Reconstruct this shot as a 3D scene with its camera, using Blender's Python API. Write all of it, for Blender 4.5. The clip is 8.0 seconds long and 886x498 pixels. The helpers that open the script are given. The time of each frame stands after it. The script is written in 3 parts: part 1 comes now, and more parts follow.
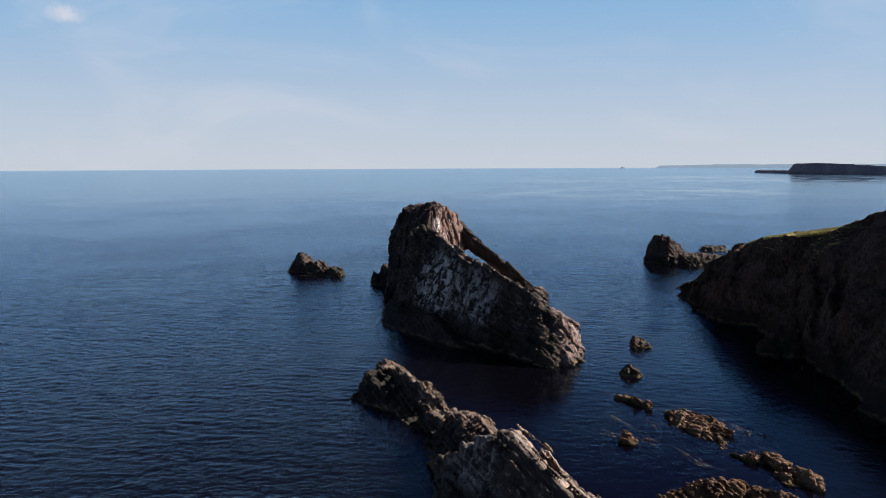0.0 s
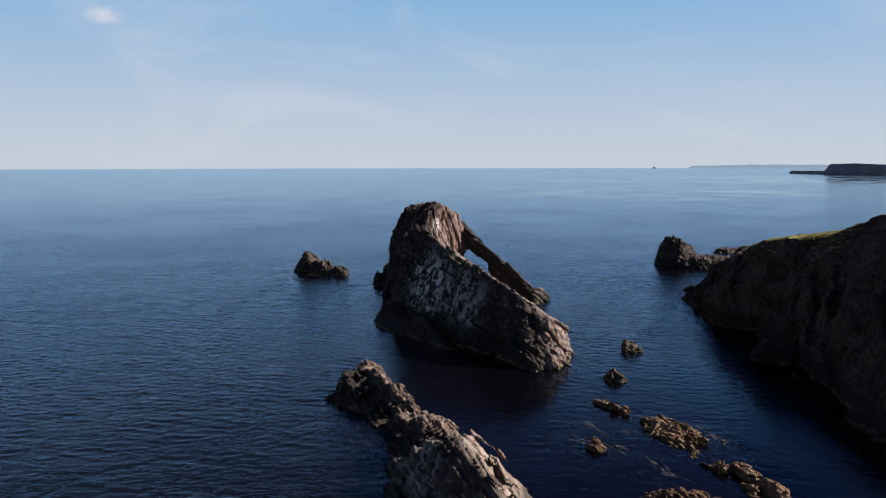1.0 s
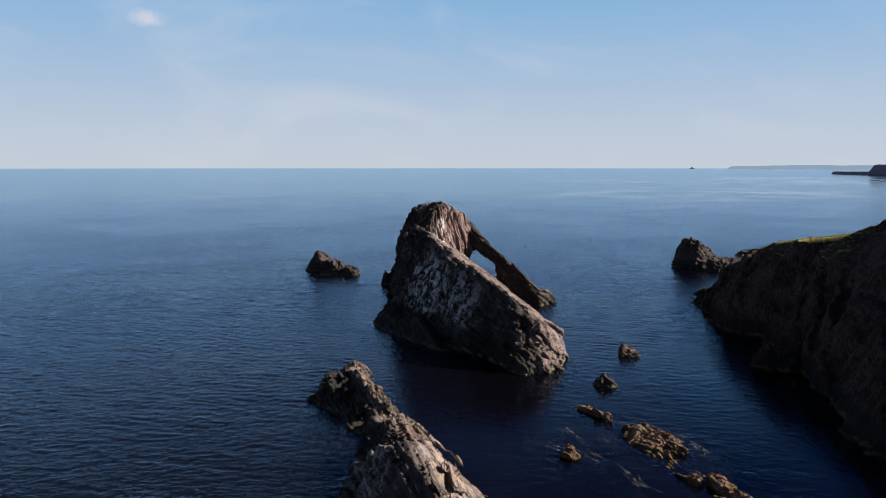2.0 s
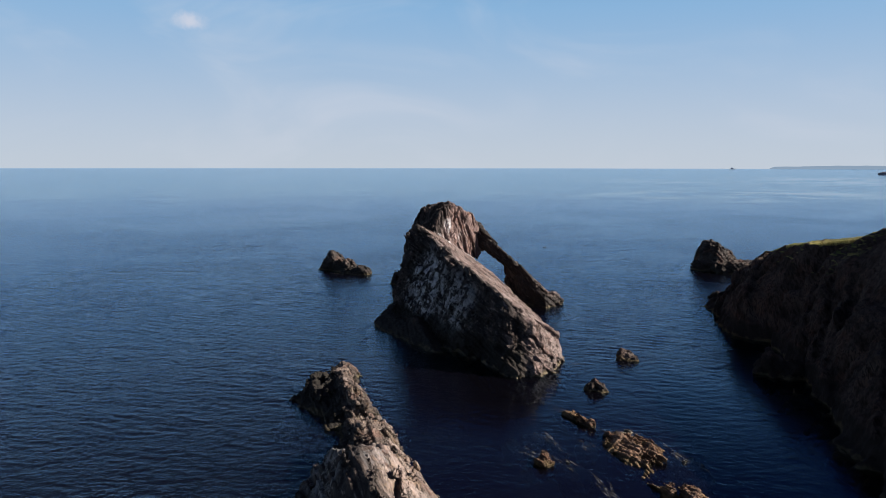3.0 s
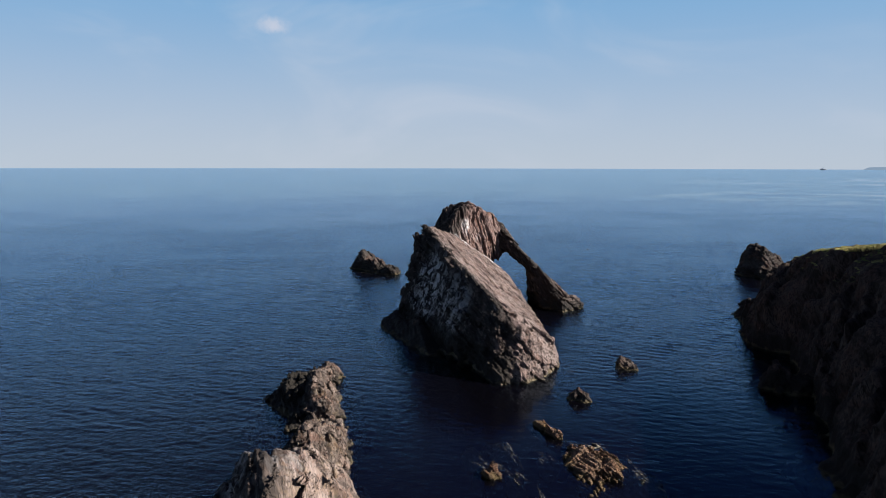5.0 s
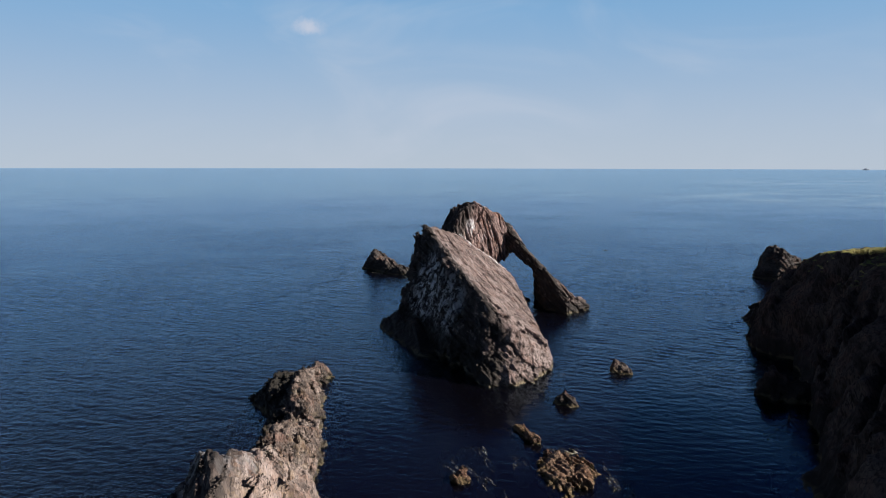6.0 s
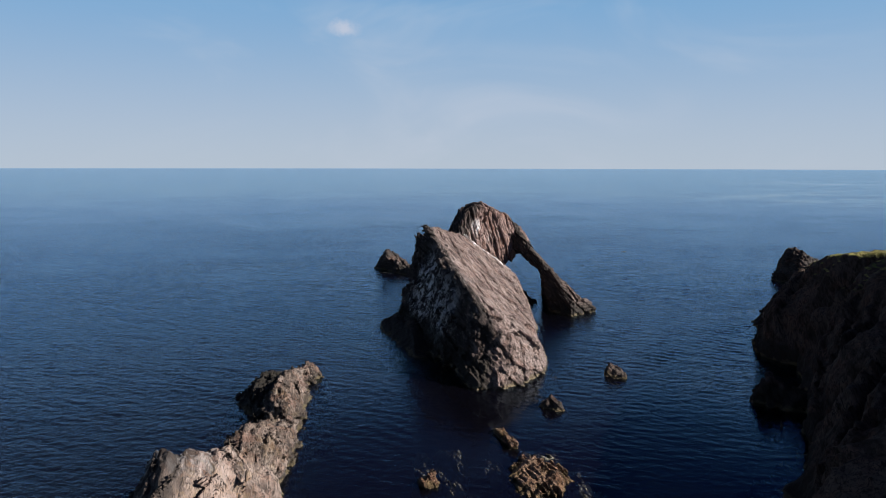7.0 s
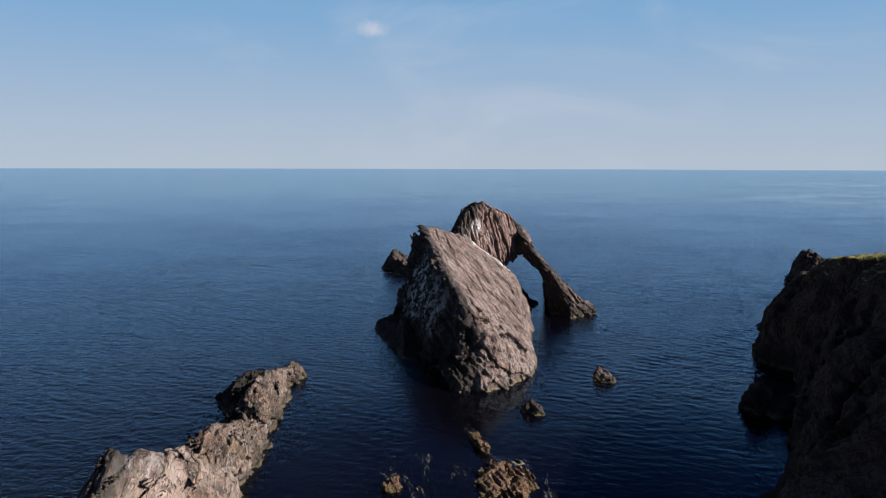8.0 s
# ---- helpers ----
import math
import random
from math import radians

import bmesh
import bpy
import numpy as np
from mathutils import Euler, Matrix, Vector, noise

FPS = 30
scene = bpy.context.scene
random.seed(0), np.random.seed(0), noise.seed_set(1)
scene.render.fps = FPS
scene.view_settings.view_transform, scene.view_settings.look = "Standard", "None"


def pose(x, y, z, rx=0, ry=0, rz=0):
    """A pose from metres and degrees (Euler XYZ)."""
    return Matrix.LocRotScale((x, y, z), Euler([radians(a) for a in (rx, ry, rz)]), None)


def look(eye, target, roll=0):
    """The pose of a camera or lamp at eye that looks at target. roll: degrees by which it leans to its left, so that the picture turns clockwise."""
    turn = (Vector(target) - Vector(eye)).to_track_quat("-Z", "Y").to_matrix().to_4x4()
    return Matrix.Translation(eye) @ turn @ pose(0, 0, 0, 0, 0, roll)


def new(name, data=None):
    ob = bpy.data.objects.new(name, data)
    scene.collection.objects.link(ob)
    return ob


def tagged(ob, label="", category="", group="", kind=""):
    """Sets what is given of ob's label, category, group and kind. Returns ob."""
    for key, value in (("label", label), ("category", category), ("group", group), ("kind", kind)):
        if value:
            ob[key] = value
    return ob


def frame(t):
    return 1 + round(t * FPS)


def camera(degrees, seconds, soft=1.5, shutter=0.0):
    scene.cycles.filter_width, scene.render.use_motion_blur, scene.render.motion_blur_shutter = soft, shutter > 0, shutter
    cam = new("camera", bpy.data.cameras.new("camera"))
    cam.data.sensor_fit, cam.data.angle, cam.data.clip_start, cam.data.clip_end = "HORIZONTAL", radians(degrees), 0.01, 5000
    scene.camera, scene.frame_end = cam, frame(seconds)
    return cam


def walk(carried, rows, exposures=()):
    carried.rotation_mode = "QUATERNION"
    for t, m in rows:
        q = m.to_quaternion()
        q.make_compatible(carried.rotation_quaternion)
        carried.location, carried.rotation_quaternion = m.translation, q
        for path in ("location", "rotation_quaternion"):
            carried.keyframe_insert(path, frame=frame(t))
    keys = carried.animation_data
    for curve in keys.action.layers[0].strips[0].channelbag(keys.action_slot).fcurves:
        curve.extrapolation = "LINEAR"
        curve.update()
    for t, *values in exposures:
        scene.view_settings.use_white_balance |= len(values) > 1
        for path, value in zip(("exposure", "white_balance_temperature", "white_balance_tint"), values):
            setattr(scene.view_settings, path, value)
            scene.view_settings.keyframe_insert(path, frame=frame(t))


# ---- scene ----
cam = camera(64.0, 8.0, 0.8)
PATH = [
    (0, (-2.56, -2.09, 20.46), (-2.011, 37.630, 15.784), -0.25),
    (0.5, (-0.21, -1.78, 20.48), (-0.460, 37.946, 15.791), -0.17),
    (1, (2.09, -1.34, 20.48), (0.977, 38.366, 15.782), -0.10),
    (1.5, (4.33, -0.81, 20.46), (2.250, 38.859, 15.761), -0.05),
    (2, (6.53, -0.20, 20.43), (3.479, 39.405, 15.733), 0.00),
    (2.5, (8.69, 0.47, 20.40), (4.621, 39.980, 15.701), 0.04),
    (3, (10.81, 1.17, 20.36), (5.771, 40.578, 15.667), 0.07),
    (3.5, (12.89, 1.92, 20.33), (6.728, 41.160, 15.635), 0.09),
    (4, (14.93, 2.68, 20.29), (7.669, 41.737, 15.605), 0.10),
    (4.5, (16.93, 3.47, 20.27), (8.810, 42.352, 15.579), 0.11),
    (5, (18.90, 4.27, 20.24), (9.745, 42.927, 15.556), 0.11),
    (5.5, (20.83, 5.10, 20.22), (10.729, 43.516, 15.536), 0.11),
    (6, (22.73, 5.95, 20.20), (11.785, 44.140, 15.517), 0.11),
    (6.5, (24.58, 6.84, 20.18), (12.656, 44.735, 15.499), 0.11),
    (7, (26.40, 7.78, 20.15), (13.686, 45.419, 15.478), 0.11),
    (7.5, (28.17, 8.79, 20.12), (14.731, 46.173, 15.452), 0.12),
    (8, (29.90, 9.88, 20.07), (15.723, 46.995, 15.415), 0.15),
]
walk(cam, [(t, look(eye, target, roll)) for t, eye, target, roll in PATH], [(0, 1.38, 7000, 13), (4, 1.29, 6700, 11), (8, 1.15, 6500, 10)])

# ---------------------------------------------------------------- light
SUN_AZ, SUN_EL = radians(7), radians(31)      # from +x, turned a little away from the viewer
to_sun = Vector((math.cos(SUN_AZ) * math.cos(SUN_EL), math.sin(SUN_AZ) * math.cos(SUN_EL), math.sin(SUN_EL)))
world = bpy.data.worlds.new("sky")
scene.world = world
world.use_nodes = True
wn, wl = world.node_tree.nodes, world.node_tree.links
sky = wn.new("ShaderNodeTexSky")
sky.sky_type, sky.sun_disc = "NISHITA", False
sky.sun_elevation, sky.sun_rotation = SUN_EL, math.pi / 2 - SUN_AZ
sky.altitude, sky.air_density, sky.dust_density, sky.ozone_density = 0, 1.0, 0.0, 3.0
wn["Background"].inputs["Strength"].default_value = 0.052


def wnode(kind, ins=(), operation="", data_type="", blend_type="", interpolation_type=""):
    node = wn.new(kind)
    if operation:
        node.operation = operation
    if data_type:
        node.data_type = data_type
    if blend_type:
        node.blend_type = blend_type
    if interpolation_type:
        node.interpolation_type = interpolation_type
    for k, v in ins:
        if isinstance(v, bpy.types.NodeSocket):
            wl.new(v, node.inputs[k])
        else:
            node.inputs[k].default_value = v
    return node


heading = wnode("ShaderNodeTexCoord").outputs["Generated"]
height = wnode("ShaderNodeSeparateXYZ", [("Vector", heading)]).outputs["Z"]
tint = wnode("ShaderNodeMix", [(0, 1.0), (6, sky.outputs[0]), (7, (0.055, 0.12, 0.28, 1))], data_type="RGBA", blend_type="MULTIPLY").outputs[2]
# haze low in the sky, whiter towards the horizon, gone towards the zenith
haze_amount = wnode("ShaderNodeMapRange", [("Value", height), ("From Min", 0.20), ("From Max", 0.39), ("To Min", 0.82), ("To Max", 0.0)], interpolation_type="SMOOTHSTEP").outputs[0]
haze_height = wnode("ShaderNodeMapRange", [("Value", height), ("From Min", -0.03), ("From Max", 0.27), ("To Min", 0.0), ("To Max", 1.0)], interpolation_type="SMOOTHSTEP").outputs[0]
haze = wnode("ShaderNodeMix", [(0, haze_height), (6, (4.75, 5.45, 6.3, 1)), (7, (1.9, 4.0, 6.5, 1))], data_type="RGBA").outputs[2]
hazy = wnode("ShaderNodeMix", [(0, haze_amount), (6, tint), (7, haze)], data_type="RGBA").outputs[2]
# faint veils of high cloud
drawn = wnode("ShaderNodeMapping", [("Vector", heading), ("Rotation", (0, radians(35), 0)), ("Scale", (3.2, 2.0, 7.0))]).outputs[0]
wisps = wnode("ShaderNodeTexNoise", [("Vector", drawn), ("Scale", 1.0), ("Detail", 4.0), ("Roughness", 0.55), ("Distortion", 0.9)]).outputs["Fac"]
wisp_amount = wnode("ShaderNodeMapRange", [("Value", wisps), ("From Min", 0.46), ("From Max", 0.80), ("To Min", 0.0), ("To Max", 0.42)], interpolation_type="SMOOTHSTEP").outputs[0]
streaked = wnode("ShaderNodeMix", [(0, wisp_amount), (6, hazy), (7, (4.6, 5.1, 6.0, 1))], data_type="RGBA").outputs[2]
# one small fair-weather cloud
puff_noise = wnode("ShaderNodeTexNoise", [("Vector", heading), ("Scale", 45.0), ("Detail", 4.0), ("Roughness", 0.6)]).outputs["Color"]
bend = wnode("ShaderNodeVectorMath", [(0, puff_noise), (1, (0.5, 0.5, 0.5))], operation="SUBTRACT").outputs[0]
bend = wnode("ShaderNodeVectorMath", [(0, bend), (1, (0.022, 0.022, 0.022))], operation="MULTIPLY").outputs[0]
where = wnode("ShaderNodeVectorMath", [(0, heading), (1, bend)], operation="ADD").outputs[0]
where = wnode("ShaderNodeVectorMath", [(0, where), (1, (-0.4382, 0.8804, 0.1818))], operation="SUBTRACT").outputs[0]
where = wnode("ShaderNodeVectorMath", [(0, where), (1, (1.0, 1.0, 1.9))], operation="MULTIPLY").outputs[0]
reach = wnode("ShaderNodeVectorMath", [(0, where)], operation="LENGTH").outputs["Value"]
puff = wnode("ShaderNodeMapRange", [("Value", reach), ("From Min", 0.002), ("From Max", 0.027), ("To Min", 0.62), ("To Max", 0.0)], interpolation_type="SMOOTHSTEP").outputs[0]
clouded = wnode("ShaderNodeMix", [(0, puff), (6, streaked), (7, (5.4, 5.5, 6.2, 1))], data_type="RGBA").outputs[2]
wl.new(clouded, wn["Background"].inputs["Color"])
sun = new("sun", bpy.data.lights.new("sun", "SUN"))
sun.data.energy, sun.data.angle, sun.data.color = 5.0, radians(0.53), (1.0, 0.92, 0.85)
sun.matrix_world = look(to_sun * 400, (0, 0, 0))


# ---------------------------------------------------------------- node helpers
class Mat:
    """A node material with short calls for its nodes."""

    def __init__(self, name):
        self.m = bpy.data.materials.new(name)
        self.m.use_nodes = True
        self.t = self.m.node_tree
        self.t.nodes.clear()
        self.out = self.n("ShaderNodeOutputMaterial")
        self.pos = self.n("ShaderNodeNewGeometry").outputs["Position"]

    def n(self, kind, **values):
        node = self.t.nodes.new(kind)
        for k, v in values.items():
            self.put(node.inputs[k.replace("_", " ")], v)
        return node

    def put(self, socket, v):
        if isinstance(v, bpy.types.NodeSocket):
            self.t.links.new(v, socket)
        else:
            socket.default_value = v

    def math(self, op, a, b=0.0, clamp=False):
        node = self.t.nodes.new("ShaderNodeMath")
        node.operation, node.use_clamp = op, clamp
        self.put(node.inputs[0], a), self.put(node.inputs[1], b)
        return node.outputs[0]

    def vec(self, op, a, b):
        node = self.t.nodes.new("ShaderNodeVectorMath")
        node.operation = op
        self.put(node.inputs[0], a), self.put(node.inputs[1], b)
        return node.outputs["Value"] if op in ("LENGTH", "DOT_PRODUCT", "DISTANCE") else node.outputs["Vector"]

    def turned(self, rot, size):
        """Position in metres turned by rot degrees and divided by the sizes given."""
        node = self.t.nodes.new("ShaderNodeMapping")
        node.vector_type = "TEXTURE"
        self.put(node.inputs["Vector"], self.pos)
        node.inputs["Rotation"].default_value = [radians(a) for a in rot]
        node.inputs["Scale"].default_value = size
        return node.outputs[0]

    def noise(self, where, scale, detail=4.0, rough=0.6, warp=0.0):
        node = self.n("ShaderNodeTexNoise", Vector=where, Scale=scale, Detail=detail, Roughness=rough, Distortion=warp)
        return node.outputs["Fac"]

    def ramp(self, fac, lo, hi, a=0.0, b=1.0):
        node = self.t.nodes.new("ShaderNodeMapRange")
        node.interpolation_type = "SMOOTHSTEP"
        self.put(node.inputs["Value"], fac)
        for k, v in zip(("From Min", "From Max", "To Min", "To Max"), (lo, hi, a, b)):
            self.put(node.inputs[k], v)
        return node.outputs["Result"]

    def mix(self, fac, a, b):
        node = self.t.nodes.new("ShaderNodeMix")
        node.data_type = "RGBA"
        self.put(node.inputs["Factor"], fac)
        for i, v in ((6, a), (7, b)):
            self.put(node.inputs[i], v if isinstance(v, bpy.types.NodeSocket) else (*v, 1))
        return node.outputs[2]

    def bump(self, height, distance, strength=1.0, normal=None):
        node = self.n("ShaderNodeBump", Height=height, Distance=distance, Strength=strength)
        if normal is not None:
            self.put(node.inputs["Normal"], normal)
        return node.outputs[0]

    def done(self, shader):
        self.t.links.new(shader, self.out.inputs["Surface"])
        return self.m


def rock_material(name, dark, mid, pale, rot, grain=(3.0, 0.5, 0.25), weed=(0.10, 0.08, 0.045), wet=1.2, red=0.35, guano=None, lichen=0.0, rough=0.85, band=None, shade_crust=None, turf=False, flecks=0.3, grit=0.04, shine=0.25, deep_dim=True, depth=0.45):
    """Bedded rock: streaks and open cracks along the grain, blotches, pale flecks, a dark wet band and weed along the waterline."""
    m = Mat(name)
    streak = m.noise(m.turned(rot, grain), 1.0, 6, 0.62, 0.3)
    fine = m.noise(m.turned(rot, [a * b for a, b in zip(grain, (0.45, 0.36, 0.36))]), 1.0, 5, 0.68, 0.25)
    blotch = m.noise(m.pos, 0.3, 5, 0.6)
    col = m.mix(m.ramp(streak, 0.40, 0.60), dark, mid)
    col = m.mix(m.ramp(blotch, 0.42, 0.66, 0, 0.7), col, pale)
    col = m.mix(m.math("MULTIPLY", m.ramp(m.noise(m.pos, 0.7, 4, 0.6, 0.6), 0.48, 0.64), red), col, (0.17, 0.08, 0.052))
    col = m.mix(m.ramp(fine, 0.38, 0.52, 0.6, 0), col, [a * 0.35 for a in dark])
    if lichen:
        col = m.mix(m.math("MULTIPLY", m.ramp(m.noise(m.pos, 0.45, 5, 0.66, 0.4), 0.52, 0.62), lichen), col, (0.38, 0.26, 0.09))
        col = m.mix(m.math("MULTIPLY", m.ramp(m.noise(m.pos, 0.62, 5, 0.66, 0.8), 0.54, 0.64), lichen), col, (0.36, 0.19, 0.08))
    z = m.n("ShaderNodeSeparateXYZ", Vector=m.pos).outputs["Z"]
    if shade_crust:                                    # shade painted as dark lichen-like patches over the sides away from the sun
        side, lo, hi, amount, fade = shade_crust
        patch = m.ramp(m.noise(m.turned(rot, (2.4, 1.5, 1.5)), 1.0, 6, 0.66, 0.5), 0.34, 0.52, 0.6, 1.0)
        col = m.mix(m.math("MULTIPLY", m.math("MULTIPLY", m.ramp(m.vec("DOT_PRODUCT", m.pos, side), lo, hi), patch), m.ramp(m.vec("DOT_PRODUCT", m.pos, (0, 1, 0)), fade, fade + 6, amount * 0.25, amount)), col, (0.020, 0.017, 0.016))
    spark = m.noise(m.turned(rot, (0.9, 0.3, 0.3)), 1.0, 5, 0.65, 0.3)
    col = m.mix(m.ramp(spark, 0.58, 0.66, 0, flecks), col, [min(0.7, a * 1.45 + 0.06) for a in pale])
    for size, width in (((5.5, 0.9, 0.7), 0.011), ((2.0, 0.45, 0.4), 0.013)):          # open joints
        line = m.math("ABSOLUTE", m.math("SUBTRACT", m.noise(m.turned(rot, size), 1.0, 2, 0.5, 0.4), 0.5))
        col = m.mix(m.ramp(line, width * 0.35, width, 0.85, 0), col, (0.016, 0.013, 0.012))
    if guano:
        drip = m.ramp(m.noise(m.turned((12, 30, 37), (0.6, 0.8, 1.5)), 1.0, 5, 0.62, 0.9), 0.45, 0.60)
        for centre, radius, amount in guano:
            fall = m.ramp(m.vec("DISTANCE", m.pos, centre), radius * 0.35, radius, 1, 0)
            col = m.mix(m.math("MULTIPLY", m.math("MULTIPLY", fall, drip), amount), col, (0.60, 0.61, 0.63))
    if band:                                     # black tar lichen low down; on the ridges also painted shade of the west side
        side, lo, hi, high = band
        lichen_shade = m.math("MULTIPLY", m.ramp(m.vec("DOT_PRODUCT", m.pos, side), lo, hi),
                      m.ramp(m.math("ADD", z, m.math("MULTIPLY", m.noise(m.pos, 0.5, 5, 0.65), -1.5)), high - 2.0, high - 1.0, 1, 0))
        col = m.mix(m.math("MULTIPLY", lichen_shade, 0.85), col, (0.014, 0.013, 0.010))
    edge = m.math("ADD", z, m.math("MULTIPLY", m.noise(m.pos, 0.7, 4), -1.6))
    col = m.mix(m.ramp(edge, wet - 1.1, wet - 0.5, 0.8, 0), col, (0.02, 0.018, 0.016))
    col = m.mix(m.ramp(edge, -0.80, -0.45, 0.75, 0), col, weed)
    if deep_dim:                                     # the water's dimming with depth, painted dark from the low-water mark down
        col = m.mix(m.ramp(m.math("ADD", edge, 0.8), -0.40, -0.15, 0.95, 0), col, (0.012, 0.011, 0.008))
    if turf:                                     # grass where the ground lies flat on top
        flat = m.n("ShaderNodeSeparateXYZ", Vector=m.n("ShaderNodeNewGeometry").outputs["True Normal"]).outputs["Z"]
        green = m.math("MULTIPLY", m.ramp(m.math("ADD", flat, m.math("MULTIPLY", m.noise(m.pos, 0.5, 4), 0.35)), 0.93, 1.07), m.math("MULTIPLY", m.ramp(z, 8.4, 9.6), m.ramp(m.vec("DOT_PRODUCT", m.pos, (0, 1, 0)), 77, 81)))
        blade = m.mix(m.ramp(m.noise(m.pos, 0.6, 6, 0.65), 0.38, 0.62), (0.06, 0.075, 0.02), (0.21, 0.19, 0.07))
        col = m.mix(green, col, blade)
    p = m.n("ShaderNodeBsdfPrincipled", Roughness=rough)
    m.put(p.inputs["Base Color"], col)
    p.inputs["Specular IOR Level"].default_value = shine
    b = m.bump(streak, depth)
    b = m.bump(fine, 0.45 * depth, 1.0, b)
    b = m.bump(m.noise(m.pos, 3.5, 6, 0.7), grit, 1.0, b)
    m.put(p.inputs["Normal"], b)
    return m.done(p.outputs[0])


SLAB_TURN, TOWER_TURN = (0, 24, -41), (10, 72, 20)
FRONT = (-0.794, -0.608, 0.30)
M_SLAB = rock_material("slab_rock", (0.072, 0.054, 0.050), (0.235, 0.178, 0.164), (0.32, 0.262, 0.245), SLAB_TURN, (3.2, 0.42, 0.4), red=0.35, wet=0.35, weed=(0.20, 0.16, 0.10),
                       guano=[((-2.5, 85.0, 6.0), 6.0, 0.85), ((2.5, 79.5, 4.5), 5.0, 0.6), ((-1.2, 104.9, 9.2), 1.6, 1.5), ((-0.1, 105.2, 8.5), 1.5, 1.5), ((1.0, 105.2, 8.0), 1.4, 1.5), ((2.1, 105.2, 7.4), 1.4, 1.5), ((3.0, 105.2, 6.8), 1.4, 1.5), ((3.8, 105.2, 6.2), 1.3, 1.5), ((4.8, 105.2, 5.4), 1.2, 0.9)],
                       shade_crust=(FRONT, -50.3, -49.4, 0.96, 66), band=(FRONT, -50.2, -49.2, 3.4))
M_TOWER = rock_material("tower_rock", (0.095, 0.060, 0.054), (0.235, 0.158, 0.143), (0.32, 0.238, 0.218), TOWER_TURN, (3.0, 0.4, 0.34), red=0.6, shade_crust=((-0.93, -0.36, 0.45), -31.6, -30.2, 0.95, 0),
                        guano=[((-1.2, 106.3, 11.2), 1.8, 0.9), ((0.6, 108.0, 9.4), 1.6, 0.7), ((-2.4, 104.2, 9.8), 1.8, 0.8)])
M_LEG = rock_material("leg_rock", (0.035, 0.027, 0.024), (0.125, 0.096, 0.086), (0.22, 0.18, 0.162), (0, 40, -33), (2.2, 0.45, 0.3), red=0.4, shade_crust=((-0.54, -0.84, 0.35), -94.6, -93.4, 0.9, 0))
WEST = (-0.83, -0.56, 0)
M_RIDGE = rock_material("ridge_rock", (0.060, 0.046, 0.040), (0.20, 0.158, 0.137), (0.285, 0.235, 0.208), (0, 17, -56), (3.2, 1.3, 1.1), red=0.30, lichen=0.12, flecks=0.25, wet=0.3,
                        guano=[((0.6, 38.0, 2.6), 4.0, 0.25)], shade_crust=((-0.83, -0.56, 0.45), -21.0, -20.1, 0.92, 0), band=(WEST, -26.6, -25.4, 3.0))
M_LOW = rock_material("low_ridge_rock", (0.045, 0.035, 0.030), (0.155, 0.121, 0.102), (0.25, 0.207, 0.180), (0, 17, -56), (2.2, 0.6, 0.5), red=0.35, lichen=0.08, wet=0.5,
                      shade_crust=((-0.85, -0.3, 0), -13.5, -12.6, 0.9, 0), band=((-0.85, -0.3, 0), -13.2, -12.3, 3.6))
M_DARK = rock_material("shore_rock", (0.020, 0.017, 0.016), (0.048, 0.039, 0.035), (0.080, 0.067, 0.060), (0, 0, 20), (1.6, 0.6, 0.5), red=0.35, wet=1.6)
M_SHELF = rock_material("shelf_rock", (0.012, 0.010, 0.009), (0.030, 0.025, 0.021), (0.055, 0.046, 0.038), (0, 0, 20), (1.6, 0.6, 0.5), red=0.2, wet=1.6)
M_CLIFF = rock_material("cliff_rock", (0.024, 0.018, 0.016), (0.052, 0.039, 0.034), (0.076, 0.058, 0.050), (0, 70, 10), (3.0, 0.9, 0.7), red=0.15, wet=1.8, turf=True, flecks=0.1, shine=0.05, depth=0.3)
M_WEED = rock_material("weedy_rock", (0.045, 0.028, 0.020), (0.215, 0.124, 0.078), (0.34, 0.232, 0.162), (0, 5, -55), (1.1, 0.14, 0.12), red=0.5, wet=-2.0, weed=(0.11, 0.085, 0.04), lichen=0.25, flecks=0.5)
M_BOULDER = rock_material("boulder_rock", (0.030, 0.024, 0.021), (0.10, 0.080, 0.069), (0.18, 0.150, 0.130), (0, 25, -45), (1.2, 0.25, 0.22), red=0.3, wet=0.35, weed=(0.13, 0.10, 0.05))
M_SUNK = rock_material("sunken_weed", (0.05, 0.05, 0.04), (0.28, 0.27, 0.22), (0.42, 0.41, 0.35), (0, 5, -55), (0.9, 0.2, 0.2), red=0.1, wet=-4.0, weed=(0.22, 0.20, 0.15), deep_dim=False)


